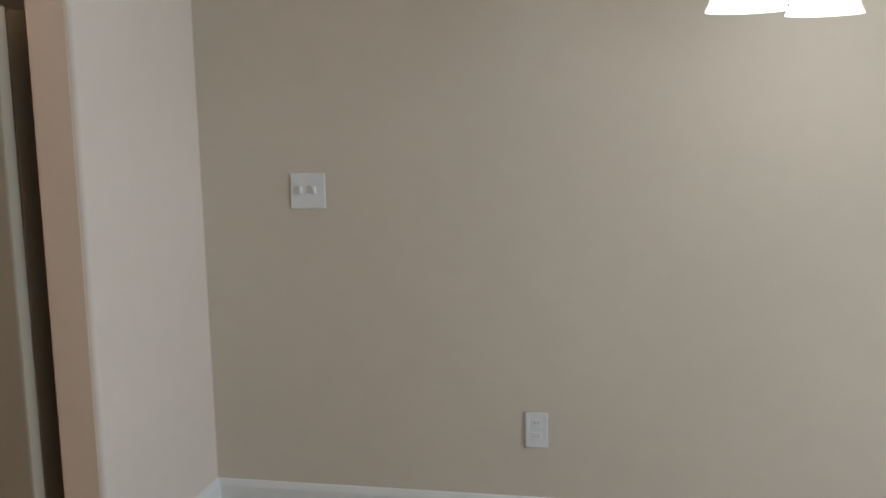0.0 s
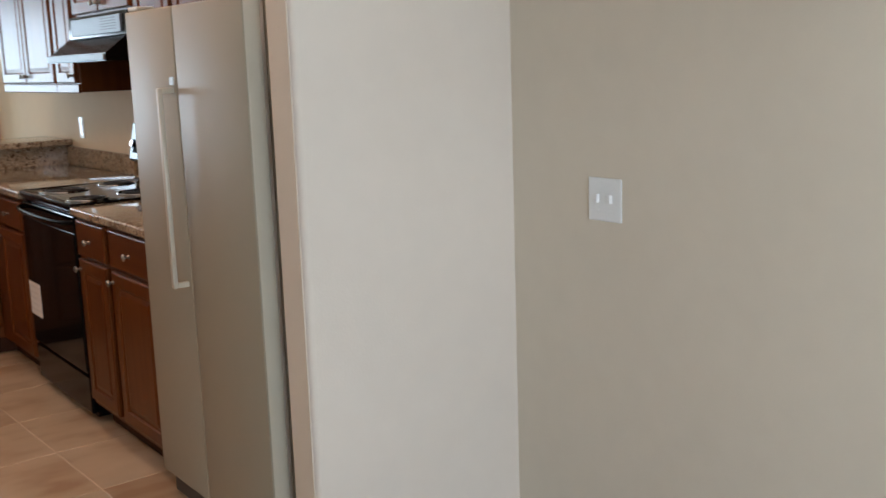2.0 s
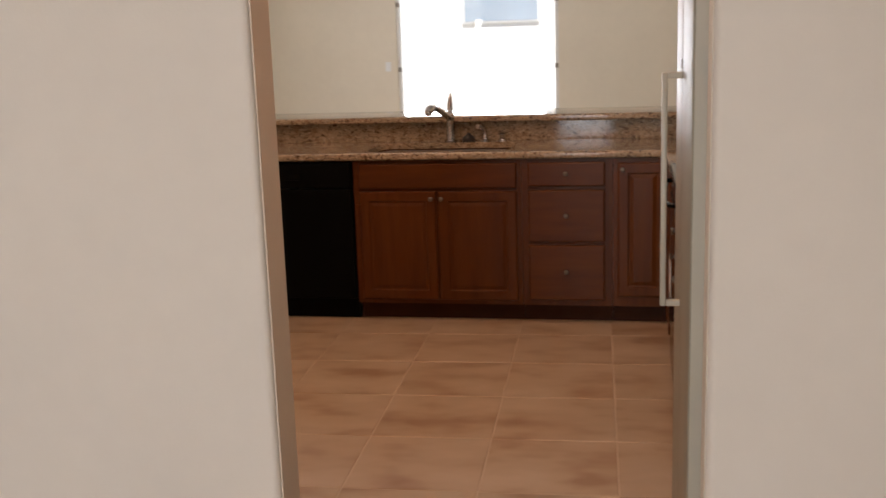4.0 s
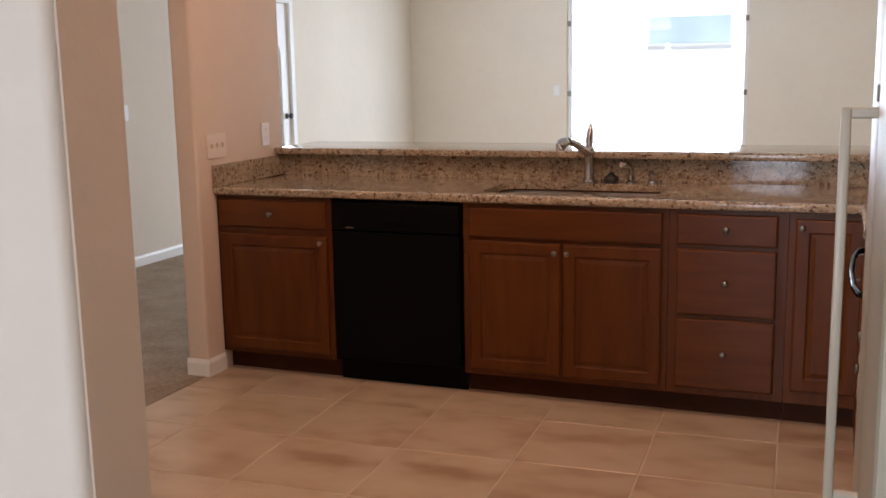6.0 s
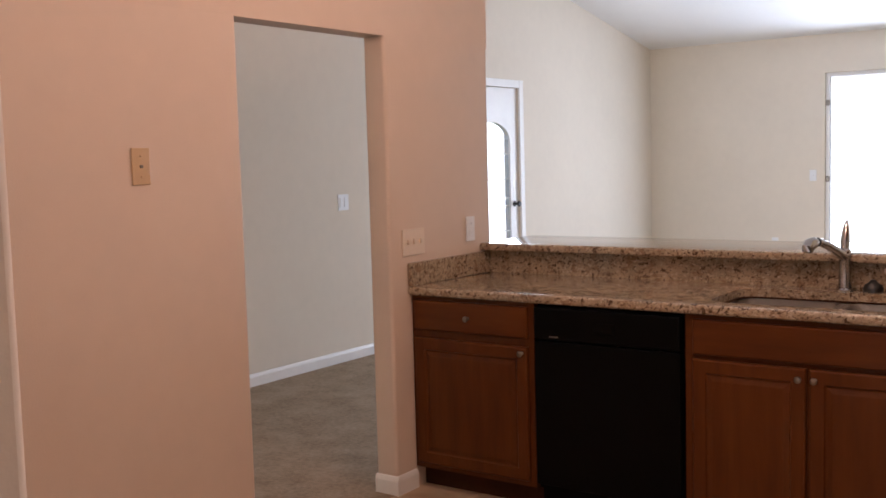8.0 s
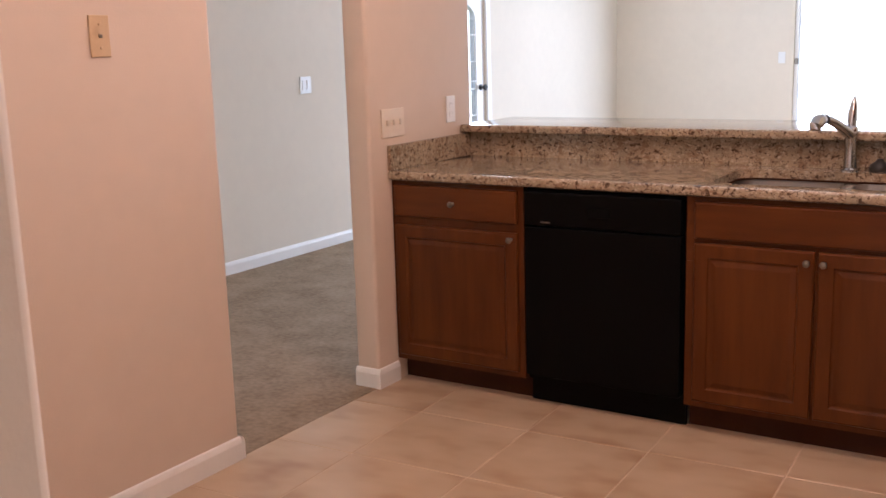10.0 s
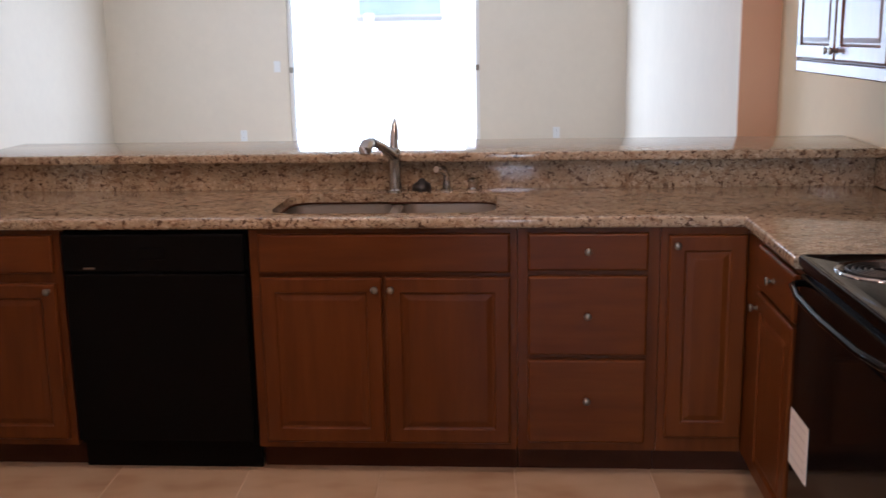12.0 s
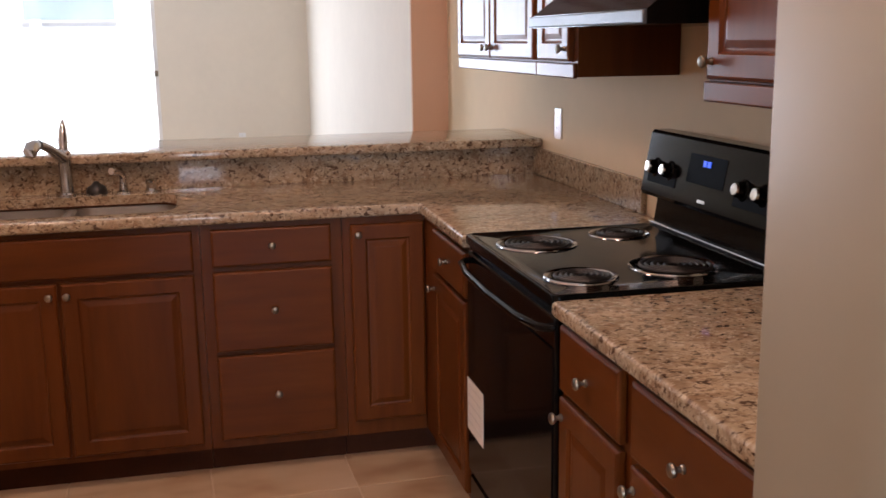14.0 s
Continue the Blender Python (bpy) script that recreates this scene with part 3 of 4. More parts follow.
def slab(outline, z0, z1, hole=None, ease=0.012):
    """A stone slab with eased edges; the optional hole is bridged into the outline's faces."""
    bm = bmesh.new()
    n = len(outline)
    area = sum(outline[i][0] * outline[(i + 1) % n][1] - outline[(i + 1) % n][0] * outline[i][1] for i in range(n))
    sgn = 1 if area > 0 else -1
    def inset(d):
        res = []
        for i in range(n):
            p, a, c = Vector(outline[i]), Vector(outline[i - 1]), Vector(outline[(i + 1) % n])
            e1, e2 = (p - a).normalized(), (c - p).normalized()
            n1, n2 = Vector((-e1.y, e1.x)) * sgn, Vector((-e2.y, e2.x)) * sgn
            b = (n1 + n2)
            res.append(p + b * (d / (1 + n1.dot(n2))))
        return res
    arc = [radians(90 * i / 6) for i in range(7)]
    levels = [(z0 + ease * (1 - math.cos(a)), ease * (1 - math.sin(a))) for a in arc] + [(z1 - ease * (1 - math.sin(a)), ease * (1 - math.cos(a))) for a in arc]
    rings = [[bm.verts.new((p.x, p.y, z)) for p in inset(d)] for z, d in levels]
    for a, c in zip(rings, rings[1:]):
        for i in range(n):
            bm.faces.new((a[i], a[(i + 1) % n], c[(i + 1) % n], c[i]))
    for r in (rings[0], rings[-1]):
        edges = [bm.edges.get((r[i], r[(i + 1) % n])) for i in range(n)]
        if hole:
            hr = [bm.verts.new((x, y, r[0].co.z)) for x, y in hole]
            edges += [bm.edges.new((hr[i], hr[(i + 1) % len(hr)])) for i in range(len(hr))]
            if r is rings[0]:
                low = hr
            else:
                for i in range(len(hr)):
                    bm.faces.new((low[i], low[(i + 1) % len(hr)], hr[(i + 1) % len(hr)], hr[i]))
        bmesh.ops.triangle_fill(bm, use_beauty=True, use_dissolve=False, edges=edges)
    return bm


counter = thing("countertop", (1.7, 0.3, CZ0), "polished brown speckled granite countertop with a sink cutout", "countertop")
part("slab", slab([(KX + 0.004, 0.616), (KX + 0.004, -0.032), (2.868, -0.032), (2.868, -0.632), (XR - 0.004, -0.632), (XR - 0.004, 0.616)], CZ0, CZ1,
                  rounded_loop(SX0, SX1, SY0, SY1, 0.085)), GRANITE, counter, "", True)
part("backsplash", boxed(KX + 0.004, XR - 0.004, 0.618, 0.634, CZ1 - 0.03, 1.021), GRANITE, counter, "granite riser below the bar")
part("side_splash", boxed(KX + 0.003, KX + 0.022, -0.03, 0.616, CZ1 + 0.0005, 1.018, bevel=0.002), GRANITE, counter)
part("side_splash", boxed(XR - 0.022, XR - 0.003, -0.45, 0.616, CZ1 + 0.0005, 1.018, bevel=0.002), GRANITE, counter)
solid("bar_top", slab([(KX + 0.004, 0.552), (XR - 0.004, 0.552), (XR - 0.004, 1.06), (KX + 0.004, 1.06)], 1.023, 1.059, ease=0.010), GRANITE,
      "polished brown granite raised bar on the half wall", "bar counter", smooth=True)
counter2 = thing("countertop", (3.2, -1.8, CZ0), "polished brown speckled granite countertop between range and refrigerator", "countertop")
part("slab", slab([(2.868, -1.390), (2.868, -2.212), (XR - 0.004, -2.212), (XR - 0.004, -1.390)], CZ0, CZ1), GRANITE, counter2, "", True)
part("side_splash", boxed(XR - 0.022, XR - 0.003, -2.21, -1.395, CZ1 + 0.0005, 1.018, bevel=0.002), GRANITE, counter2)

# sink
sink = thing("sink", (1.69, 0.255, 0.70), "undermounted double bowl stainless steel sink in the granite", "sink")


def bowl(x0, x1, y0, y1, depth):
    bm = bmesh.new()
    levels = [(0.0, CZ0 - 0.001, 0.07), (0.004, CZ0 - 0.03, 0.07), (0.012, CZ0 - depth + 0.04, 0.065), (0.03, CZ0 - depth + 0.01, 0.06), (0.06, CZ0 - depth, 0.05)]
    rings = [[bm.verts.new((x, y, z)) for x, y in rounded_loop(x0 + i, x1 - i, y0 + i, y1 - i, r)] for i, z, r in levels]
    k = len(rings[0])
    for a, c in zip(rings, rings[1:]):
        for i in range(k):
            bm.faces.new((a[i], a[(i + 1) % k], c[(i + 1) % k], c[i]))
    bm.faces.new(rings[-1])
    out = [[bm.verts.new((v.co.x + (0.002 if v.co.x > (x0 + x1) / 2 else -0.002), v.co.y + (0.002 if v.co.y > (y0 + y1) / 2 else -0.002), v.co.z - 0.002)) for v in r] for r in rings]
    for a, c in zip(out, out[1:]):
        for i in range(k):
            bm.faces.new((c[i], c[(i + 1) % k], a[(i + 1) % k], a[i]))
    bm.faces.new(out[-1][::-1])
    for i in range(k):
        bm.faces.new((rings[0][i], rings[0][(i + 1) % k], out[0][(i + 1) % k], out[0][i]))
    return bm


part("bowl", bowl(SX0 - 0.004, 1.695, SY0 - 0.004, SY1 + 0.004, 0.20), STEEL, sink, "", True)
part("bowl", bowl(1.715, SX1 + 0.004, SY0 - 0.004, SY1 + 0.004, 0.17), STEEL, sink, "", True)
seal_loop = [(x, y, CZ0 + 0.003) for x, y in rounded_loop(SX0 + 0.002, SX1 - 0.002, SY0 + 0.002, SY1 - 0.002, 0.083)]
part("seal", tube(bmesh.new(), seal_loop + seal_loop[:1], 0.004, 6), TOEKICK, sink, "dark sealant line under the granite edge")
part("divider", boxed(1.683, 1.727, SY0 - 0.002, SY1 + 0.002, CZ0 - 0.05, CZ0 - 0.003, bevel=0.008), STEEL, sink)
for x, d in ((1.50, 0.20), (1.89, 0.17)):
    part("drain", lathe(bmesh.new(), (x, 0.255, CZ0 - d), (0, 0, 1), [(0.045, 0), (0.045, 0.003), (0.03, 0.004), (0.012, 0.003)]), CHROME, sink, "", True)

# faucet and sink accessories
FX, FYY = 1.684, 0.550
faucet = thing("faucet", (FX, FYY, CZ1), "chrome single lever kitchen faucet with a low pull-out spout", "faucet")
part("body", lathe(bmesh.new(), (FX, FYY, CZ1), (0, 0, 1), [(0.031, 0), (0.031, 0.006), (0.025, 0.012), (0.023, 0.05), (0.0225, 0.10), (0.025, 0.125), (0.026, 0.145), (0.023, 0.160), (0.016, 0.168), (0.004, 0.170)]), CHROME, faucet, "", True)
SPOUT = [(0.0, 0.0, 0.132), (-0.020, -0.052, 0.160), (-0.040, -0.104, 0.186), (-0.055, -0.146, 0.200), (-0.062, -0.165, 0.203)]
HEAD = [(-0.064, -0.170, 0.203), (-0.069, -0.182, 0.202), (-0.077, -0.205, 0.196), (-0.082, -0.220, 0.183), (-0.083, -0.224, 0.168)]
part("spout", tube(bmesh.new(), [(FX + x, FYY + y, CZ1 + z) for x, y, z in SPOUT], [0.023, 0.019, 0.0165, 0.0155, 0.0155], 16), CHROME, faucet, "", True)
part("collar", tube(bmesh.new(), [(FX - 0.060, FYY - 0.161, CZ1 + 0.2027), (FX - 0.066, FYY - 0.175, CZ1 + 0.2027)], 0.0175, 16), DARK, faucet, "dark ring between spout and spray head", True)
part("spray_head", tube(bmesh.new(), [(FX + x, FYY + y, CZ1 + z) for x, y, z in HEAD], [0.016, 0.022, 0.025, 0.024, 0.020], 16), CHROME, faucet, "pull-out spray head", True)
part("lever", tube(bmesh.new(), [(FX, FYY, CZ1 + 0.160), (FX - 0.001, FYY + 0.002, CZ1 + 0.185), (FX - 0.001, FYY + 0.006, CZ1 + 0.215), (FX + 0.001, FYY + 0.010, CZ1 + 0.245), (FX + 0.003, FYY + 0.013, CZ1 + 0.272), (FX + 0.004, FYY + 0.014, CZ1 + 0.276)],
                   [0.016, 0.0175, 0.0165, 0.012, 0.004, 0.001], 12), CHROME, faucet, "pointed upright lever handle", True)
solid("sink_stopper", lathe(bmesh.new(), (1.785, 0.567, CZ1), (0, 0, 1), [(0.036, 0), (0.038, 0.012), (0.032, 0.026), (0.018, 0.034), (0.01, 0.045), (0.004, 0.047)]), DARK,
      "black rubber sink stopper on the granite counter", "sink stopper", smooth=True)
sp = thing("side_sprayer", (1.880, 0.562, CZ1), "chrome side sprayer standing in its holder", "sprayer")
part("holder", lathe(bmesh.new(), (1.880, 0.562, CZ1), (0, 0, 1), [(0.024, 0), (0.024, 0.006), (0.016, 0.012), (0.015, 0.035), (0.01, 0.036)]), CHROME, sp, "", True)
part("head", tube(bmesh.new(), [(1.880, 0.562, CZ1 + 0.036), (1.880, 0.560, CZ1 + 0.06), (1.867, 0.537, CZ1 + 0.083), (1.845, 0.505, CZ1 + 0.088)], [0.012, 0.014, 0.017, 0.013], 12), CHROME, sp, "", True)
solid("soap_dispenser", lathe(bmesh.new(), (1.980, 0.562, CZ1), (0, 0, 1), [(0.024, 0), (0.024, 0.006), (0.018, 0.012), (0.018, 0.028), (0.021, 0.032), (0.021, 0.044), (0.008, 0.050)]), CHROME,
      "small chrome cap beside the sink", "soap dispenser", smooth=True)

# ---- range ----
SYF, SYN = -0.640, -1.385      # far and near sides
rng = thing("range", (3.2, (SYF + SYN) / 2, 0), "black freestanding electric range with four coil burners", "range")
part("body", boxed(2.905, 3.485, SYN, SYF, 0.03, 0.895), BLACK, rng)
BURNERS = ((3.020, -0.835, 0.104), (2.995, -1.225, 0.082), (3.282, -0.765, 0.080), (3.245, -1.185, 0.104))


def cooktop():
    """An enamel top with raised rounded edges and four round openings for the drip bowls."""
    bm = bmesh.new()
    x0, x1, y0, y1 = 2.872, 3.440, SYN - 0.002, SYF + 0.002
    levels = ((0.897, 0.0), (0.914, 0.0), (0.920, 0.002), (0.922, 0.006), (0.9215, 0.012), (0.9195, 0.016))
    rings = [[bm.verts.new((x, y, z)) for x, y in rounded_loop(x0 + d, x1 - d, y0 + d, y1 - d, 0.018, 4)] for z, d in levels]
    k = len(rings[0])
    for a, c in zip(rings, rings[1:]):
        for i in range(k):
            bm.faces.new((a[i], a[(i + 1) % k], c[(i + 1) % k], c[i]))
    edges = [bm.edges.get((rings[-1][i], rings[-1][(i + 1) % k])) for i in range(k)]
    for cx, cy, r in BURNERS:
        top = [bm.verts.new((cx + r * math.cos(2 * math.pi * i / 40), cy + r * math.sin(2 * math.pi * i / 40), 0.9195)) for i in range(40)]
        low = [bm.verts.new((v.co.x, v.co.y, 0.897)) for v in top]
        edges += [bm.edges.new((top[i], top[(i + 1) % 40])) for i in range(40)]
        for i in range(40):
            bm.faces.new((top[i], top[(i + 1) % 40], low[(i + 1) % 40], low[i]))
    bmesh.ops.triangle_fill(bm, use_beauty=True, use_dissolve=False, edges=edges)
    return bm


part("cooktop", cooktop(), BLACK, rng, "shiny black enamel cooktop", True)
od = part("oven_door", boxed(2.880, 2.904, SYN + 0.006, SYF - 0.006, 0.215, 0.872, bevel=0.006), BLACK, rng)
part("oven_window", boxed(2.876, 2.881, SYN + 0.014, SYF - 0.014, 0.228, 0.80, bevel=0.001), BLACK_GLASS, od, "black glass oven window")
part("control_strip", boxed(2.885, 2.904, SYN + 0.004, SYF - 0.004, 0.877, 0.8945, bevel=0.004), BLACK, rng)
hb = bmesh.new()
tube(hb, [(2.882, SYF - 0.018, 0.848), (2.866, SYF - 0.022, 0.848), (2.852, SYF - 0.040, 0.846), (2.838, SYF - 0.15, 0.843), (2.832, (SYF + SYN) / 2, 0.842), (2.838, SYN + 0.15, 0.843), (2.852, SYN + 0.040, 0.846), (2.866, SYN + 0.022, 0.848), (2.882, SYN + 0.018, 0.848)], 0.0095, 12)
part("handle", hb, BLACK, od, "black curved bar handle", True)
part("drawer", boxed(2.882, 2.904, SYN + 0.006, SYF - 0.006, 0.045, 0.205, bevel=0.006), BLACK, rng)
lb = part("energy_label", boxed(2.8745, 2.8758, -0.815, -0.650, 0.350, 0.505), PAPER, od, "white paper label stuck on the oven door")
for i in range(5):
    part("print_bar", boxed(2.8738, 2.8746, -0.80 + 0.01 * (i % 2), -0.665, 0.482 - 0.027 * i, 0.488 - 0.027 * i), PRINT, lb)


def burner(cx, cy, r):
    """A thin bright trim ring, a dished drip bowl sunk in the top, and a dark spiral coil on three supports."""
    ring = [(r - 0.007, 0.0005), (r - 0.003, 0.0035), (r + 0.001, 0.0045), (r + 0.004, 0.003), (r + 0.005, 0.0)]
    bm = bmesh.new()
    lathe_open(bm, (cx, cy, 0.9196), ring, 44)
    e = part("burner", bm, CHROME, rng, "bright chrome burner trim ring", True)
    bm = bmesh.new()
    lathe_open(bm, (cx, cy, 0.9196), [(0.004, -0.020), (0.022, -0.020), (r * 0.45, -0.018), (r * 0.72, -0.012), (r - 0.014, -0.003), (r - 0.007, 0.0012)], 44)
    part("drip_bowl", bm, BOWL, e, "darkened chrome drip bowl", True)
    turns = 5 if r > 0.095 else 4
    pts = []
    for i in range(turns * 24 + 1):
        a = 2 * math.pi * i / 24
        rr = 0.016 + (r - 0.032) * i / (turns * 24)
        pts.append((cx + rr * math.cos(a), cy + rr * math.sin(a), 0.9225))
    part("coil", tube(bmesh.new(), pts, 0.0046, 8), COIL, e, "dark spiral heating coil", True)
    for k in range(3):
        a = 2 * math.pi * k / 3 + 0.4
        part("support", tube(bmesh.new(), [(cx + 0.008 * math.cos(a), cy + 0.008 * math.sin(a), 0.9155), (cx + (r - 0.006) * math.cos(a), cy + (r - 0.006) * math.sin(a), 0.9165)], 0.0022, 6), COIL, e)


for place in BURNERS:
    burner(*place)

# backguard: a set-back neck and a tilted control panel
def prism_y(bm, prof, y0, y1):
    a = [bm.verts.new((x, y0, z)) for x, z in prof]
    c = [bm.verts.new((x, y1, z)) for x, z in prof]
    k = len(prof)
    for i in range(k):
        bm.faces.new((a[i], a[(i + 1) % k], c[(i + 1) % k], c[i]))
    bm.faces.new(a[::-1])
    bm.faces.new(c)
    return bm


part("neck", prism_y(bmesh.new(), [(3.442, 0.922), (3.455, 1.005), (3.487, 1.005), (3.487, 0.90), (3.442, 0.90)], SYN + 0.002, SYF - 0.002), BLACK, rng)
part("strip", boxed(3.428, 3.4415, SYN + 0.002, SYF - 0.002, 0.9225, 0.931, bevel=0.003), CHROME, rng, "thin bright strip")
CP = [(3.405, 1.012), (3.401, 1.022), (3.4318, 1.186), (3.439, 1.194), (3.487, 1.194), (3.487, 1.006), (3.42, 1.006)]
cp = part("control_panel", prism_y(bmesh.new(), CP, SYN, SYF), BLACK, rng, "tilted black control panel")


def on_panel(y, f):
    """Point on the tilted face at height fraction f, and its outward normal."""
    p = Vector((3.401 + 0.027 * f, y, 1.022 + 0.144 * f))
    return p, Vector((-0.144, 0, 0.027)).normalized()


for y in (-0.712, -0.800, -1.195, -1.285):
    p, nn = on_panel(y, 0.50)
    k = part("knob", lathe(bmesh.new(), p, nn, [(0.027, 0), (0.027, 0.003), (0.021, 0.006), (0.019, 0.020), (0.016, 0.024), (0.004, 0.0245)], 24), BLACK, cp, "black knob with a bright grip", True)
    part("grip", lathe(bmesh.new(), p + nn * 0.012, nn, [(0.0165, 0), (0.0165, 0.012), (0.014, 0.016), (0.003, 0.0165)], 20), BRIGHT_CHROME, k, "bright satin grip", True)
for y in (-0.756, -1.240):
    part("knob_well", prism_y(bmesh.new(), [(3.4040, 1.052), (3.4135, 1.1025), (3.43, 1.1025), (3.43, 1.052)], y - 0.088, y + 0.082), WELL, cp, "black recessed band behind the knobs")
part("display_frame", prism_y(bmesh.new(), [(3.4105, 1.079), (3.4245, 1.154), (3.43, 1.154), (3.43, 1.079)], -1.098, -0.902), WELL, cp, "matt black band round the display")
part("display", prism_y(bmesh.new(), [(3.4117 + 0.0005, 1.088), (3.4230 + 0.0005, 1.148), (3.43, 1.148), (3.43, 1.088)], -1.085, -0.915), BLACK_GLASS, cp, "glossy display window")
for i in range(4):
    y = -0.982 - 0.009 * i - (0.004 if i > 1 else 0)
    part("digit", prism_y(bmesh.new(), [(3.4165, 1.126), (3.4193, 1.141), (3.43, 1.141), (3.43, 1.126)], y - 0.006, y), LED, cp, "glowing blue digit")
part("badge", prism_y(bmesh.new(), [(3.4025, 1.034), (3.4045, 1.042), (3.43, 1.042), (3.43, 1.034)], -1.02, -0.98), NICKEL, cp, "small pale badge")

# ---- range hood ----
hood = thing("range_hood", (3.3, -1.02, 1.475), "black range hood with a pale metal lip", "range hood")
part("shell", prism_y(bmesh.new(), [(3.068, 1.480), (3.068, 1.512), (3.165, 1.585), (3.17, 1.68), (XR - 0.003, 1.68), (XR - 0.003, 1.480)], -1.388, -0.652), BLACK, hood)
part("lip", boxed(3.056, 3.0675, -1.390, -0.650, 1.482, 1.510, bevel=0.003), HOODMETAL, hood, "pale metal front lip")
part("vent_panel", boxed(3.158, 3.1695, -1.33, -0.71, 1.597, 1.668, bevel=0.002), HOODMETAL, hood, "pale vent panel")
for i in range(5):
    part("slot", boxed(3.1565, 3.1585, -1.28, -1.10, 1.61 + 0.011 * i, 1.614 + 0.011 * i), DARK, hood)

# ---- upper cabinets ----
UX = 3.200


def upper_unit(y_far, y_near, z0, z1, label, doors, xf=UX, rail=True):
    e = thing("upper_cabinet", (3.35, (y_far + y_near) / 2, z0), label, "cabinet", "upper cabinets")
    part("body", boxed(xf, XR - 0.003, y_near, y_far, z0 - (0.03 if rail else 0), z1), WOOD, e)
    if rail:
        part("light_rail", boxed(xf - 0.014, xf - 0.0005, y_near, y_far, z0 - 0.034, z0 + 0.008, bevel=0.004), WOOD_H, e)
    for y, w, knob_far in doors:
        front(e, "door", (xf, y, z0 + 0.012), (0, -1, 0), (-1, 0, 0), w, z1 - z0 - 0.024, RAISED, ((0.025 if knob_far else w - 0.025), 0.036))
    return e


upper_unit(0.645, -0.325, 1.376, 2.13, "reddish cherry upper cabinet with two raised panel doors", [(0.635, 0.455, False), (0.170, 0.475, True)])
upper_unit(-0.327, -0.650, 1.376, 2.13, "narrow reddish cherry upper cabinet beside the hood", [(-0.345, 0.275, False)])
upper_unit(-0.652, -1.388, 1.682, 2.13, "short reddish cherry cabinet above the hood", [(-0.665, 0.352, False), (-1.023, 0.352, True)], rail=False)
upper_unit(-1.412, -1.800, 1.356, 2.13, "reddish cherry upper cabinet beside the hood", [(-1.430, 0.360, True)])
upper_unit(-1.802, -2.213, 1.356, 2.13, "reddish cherry upper cabinet beside the refrigerator", [(-1.815, 0.385, False)])
upper_unit(-2.215, -3.140, 1.735, 2.13, "short reddish cherry cabinet above the refrigerator", [(-2.235, 0.44, False), (-2.685, 0.44, True)], xf=2.93, rail=False)

# ---- refrigerator ----
FY0, FY1 = -3.075, -2.255
fr = thing("refrigerator", (3.15, (FY0 + FY1) / 2, 0), "almond side by side refrigerator with a long bar handle", "refrigerator")
part("body", boxed(2.905, 3.47, FY0 + 0.004, FY1 - 0.004, 0.03, 1.610, bevel=0.004), FRIDGE, fr)
part("gasket", boxed(2.892, 2.904, FY0 + 0.010, FY1 - 0.010, 0.10, 1.606), FRIDGE_TRIM, fr, "pale rubber door gasket")
SEAM = -2.625
dn = part("door", boxed(2.838, 2.891, FY0, SEAM - 0.0015, 0.095, 1.618, bevel=0.006, seg=3), FRIDGE, fr, "", True)
df = part("door", boxed(2.838, 2.891, SEAM + 0.0015, FY1, 0.095, 1.618, bevel=0.006, seg=3), FRIDGE, fr, "", True)
part("edge_strip", boxed(2.842, 2.888, FY0 - 0.0025, FY0 + 0.001, 0.10, 1.612, bevel=0.001), ALMOND, dn, "pale edge strip")
hy = SEAM + 0.03
bar = part("handle", boxed(2.788, 2.803, hy - 0.010, hy + 0.010, 0.786, 1.384, bevel=0.004), ALMOND, df, "pale square bar handle", True)
for z in (0.794, 1.376):
    part("bracket", boxed(2.8025, 2.840, hy - 0.009, hy + 0.009, z - 0.008, z + 0.008, bevel=0.003), ALMOND, bar)
part("badge", boxed(2.834, 2.8385, hy - 0.016, hy + 0.016, 1.392, 1.416, bevel=0.002), STEEL, df, "small metal badge")
part("kick_grille", boxed(2.872, 2.89, FY0 + 0.01, FY1 - 0.01, 0.012, 0.088, bevel=0.004), DARK, fr, "black kick grille")
part("hinge_cap", boxed(2.84, 2.90, FY0 + 0.02, FY0 + 0.10, 1.6185, 1.632, bevel=0.005), ALMOND, fr)
part("hinge_cap", boxed(2.84, 2.90, FY1 - 0.10, FY1 - 0.02, 1.6185, 1.632, bevel=0.005), ALMOND, fr)
for y in (FY0 + 0.06, FY1 - 0.06):
    part("foot", boxed(2.93, 2.98, y - 0.025, y + 0.025, 0.0, 0.03), DARK, fr)


# ---- wall plates ----
def plate(name, c, n, w, h, material, label, category, parts):
    """A wall plate at c facing n, with raised details (du, dz, w, h, out, material)."""
    c, n = Vector(c), Vector(n)
    u = Vector((-n.y, n.x, 0))
    e = thing(name, c, label, category)

    def slab_at(du, dz, pw, ph, o0, o1, bevel):
        a, b = c + u * (du - pw / 2) + n * o0, c + u * (du + pw / 2) + n * o1
        return boxed(min(a.x, b.x), max(a.x, b.x), min(a.y, b.y), max(a.y, b.y), c.z + dz - ph / 2, c.z + dz + ph / 2, bevel=bevel)
    part("cover", slab_at(0, 0, w, h, 0.0005, 0.0065, 0.0025), material, e)
    for nm, du, dz, pw, ph, out, m in parts:
        part(nm, slab_at(du, dz, pw, ph, 0.005, out, 0.0012), m, e)
    return e


def toggles(k, m):
    return [(nm, (i - (k - 1) / 2) * 0.046, dz, a, b, o, m) for i in range(k) for nm, dz, a, b, o in (("toggle", 0.003, 0.009, 0.022, 0.017), ("screw", 0.03, 0.006, 0.006, 0.0072), ("screw", -0.03, 0.006, 0.006, 0.0072))]


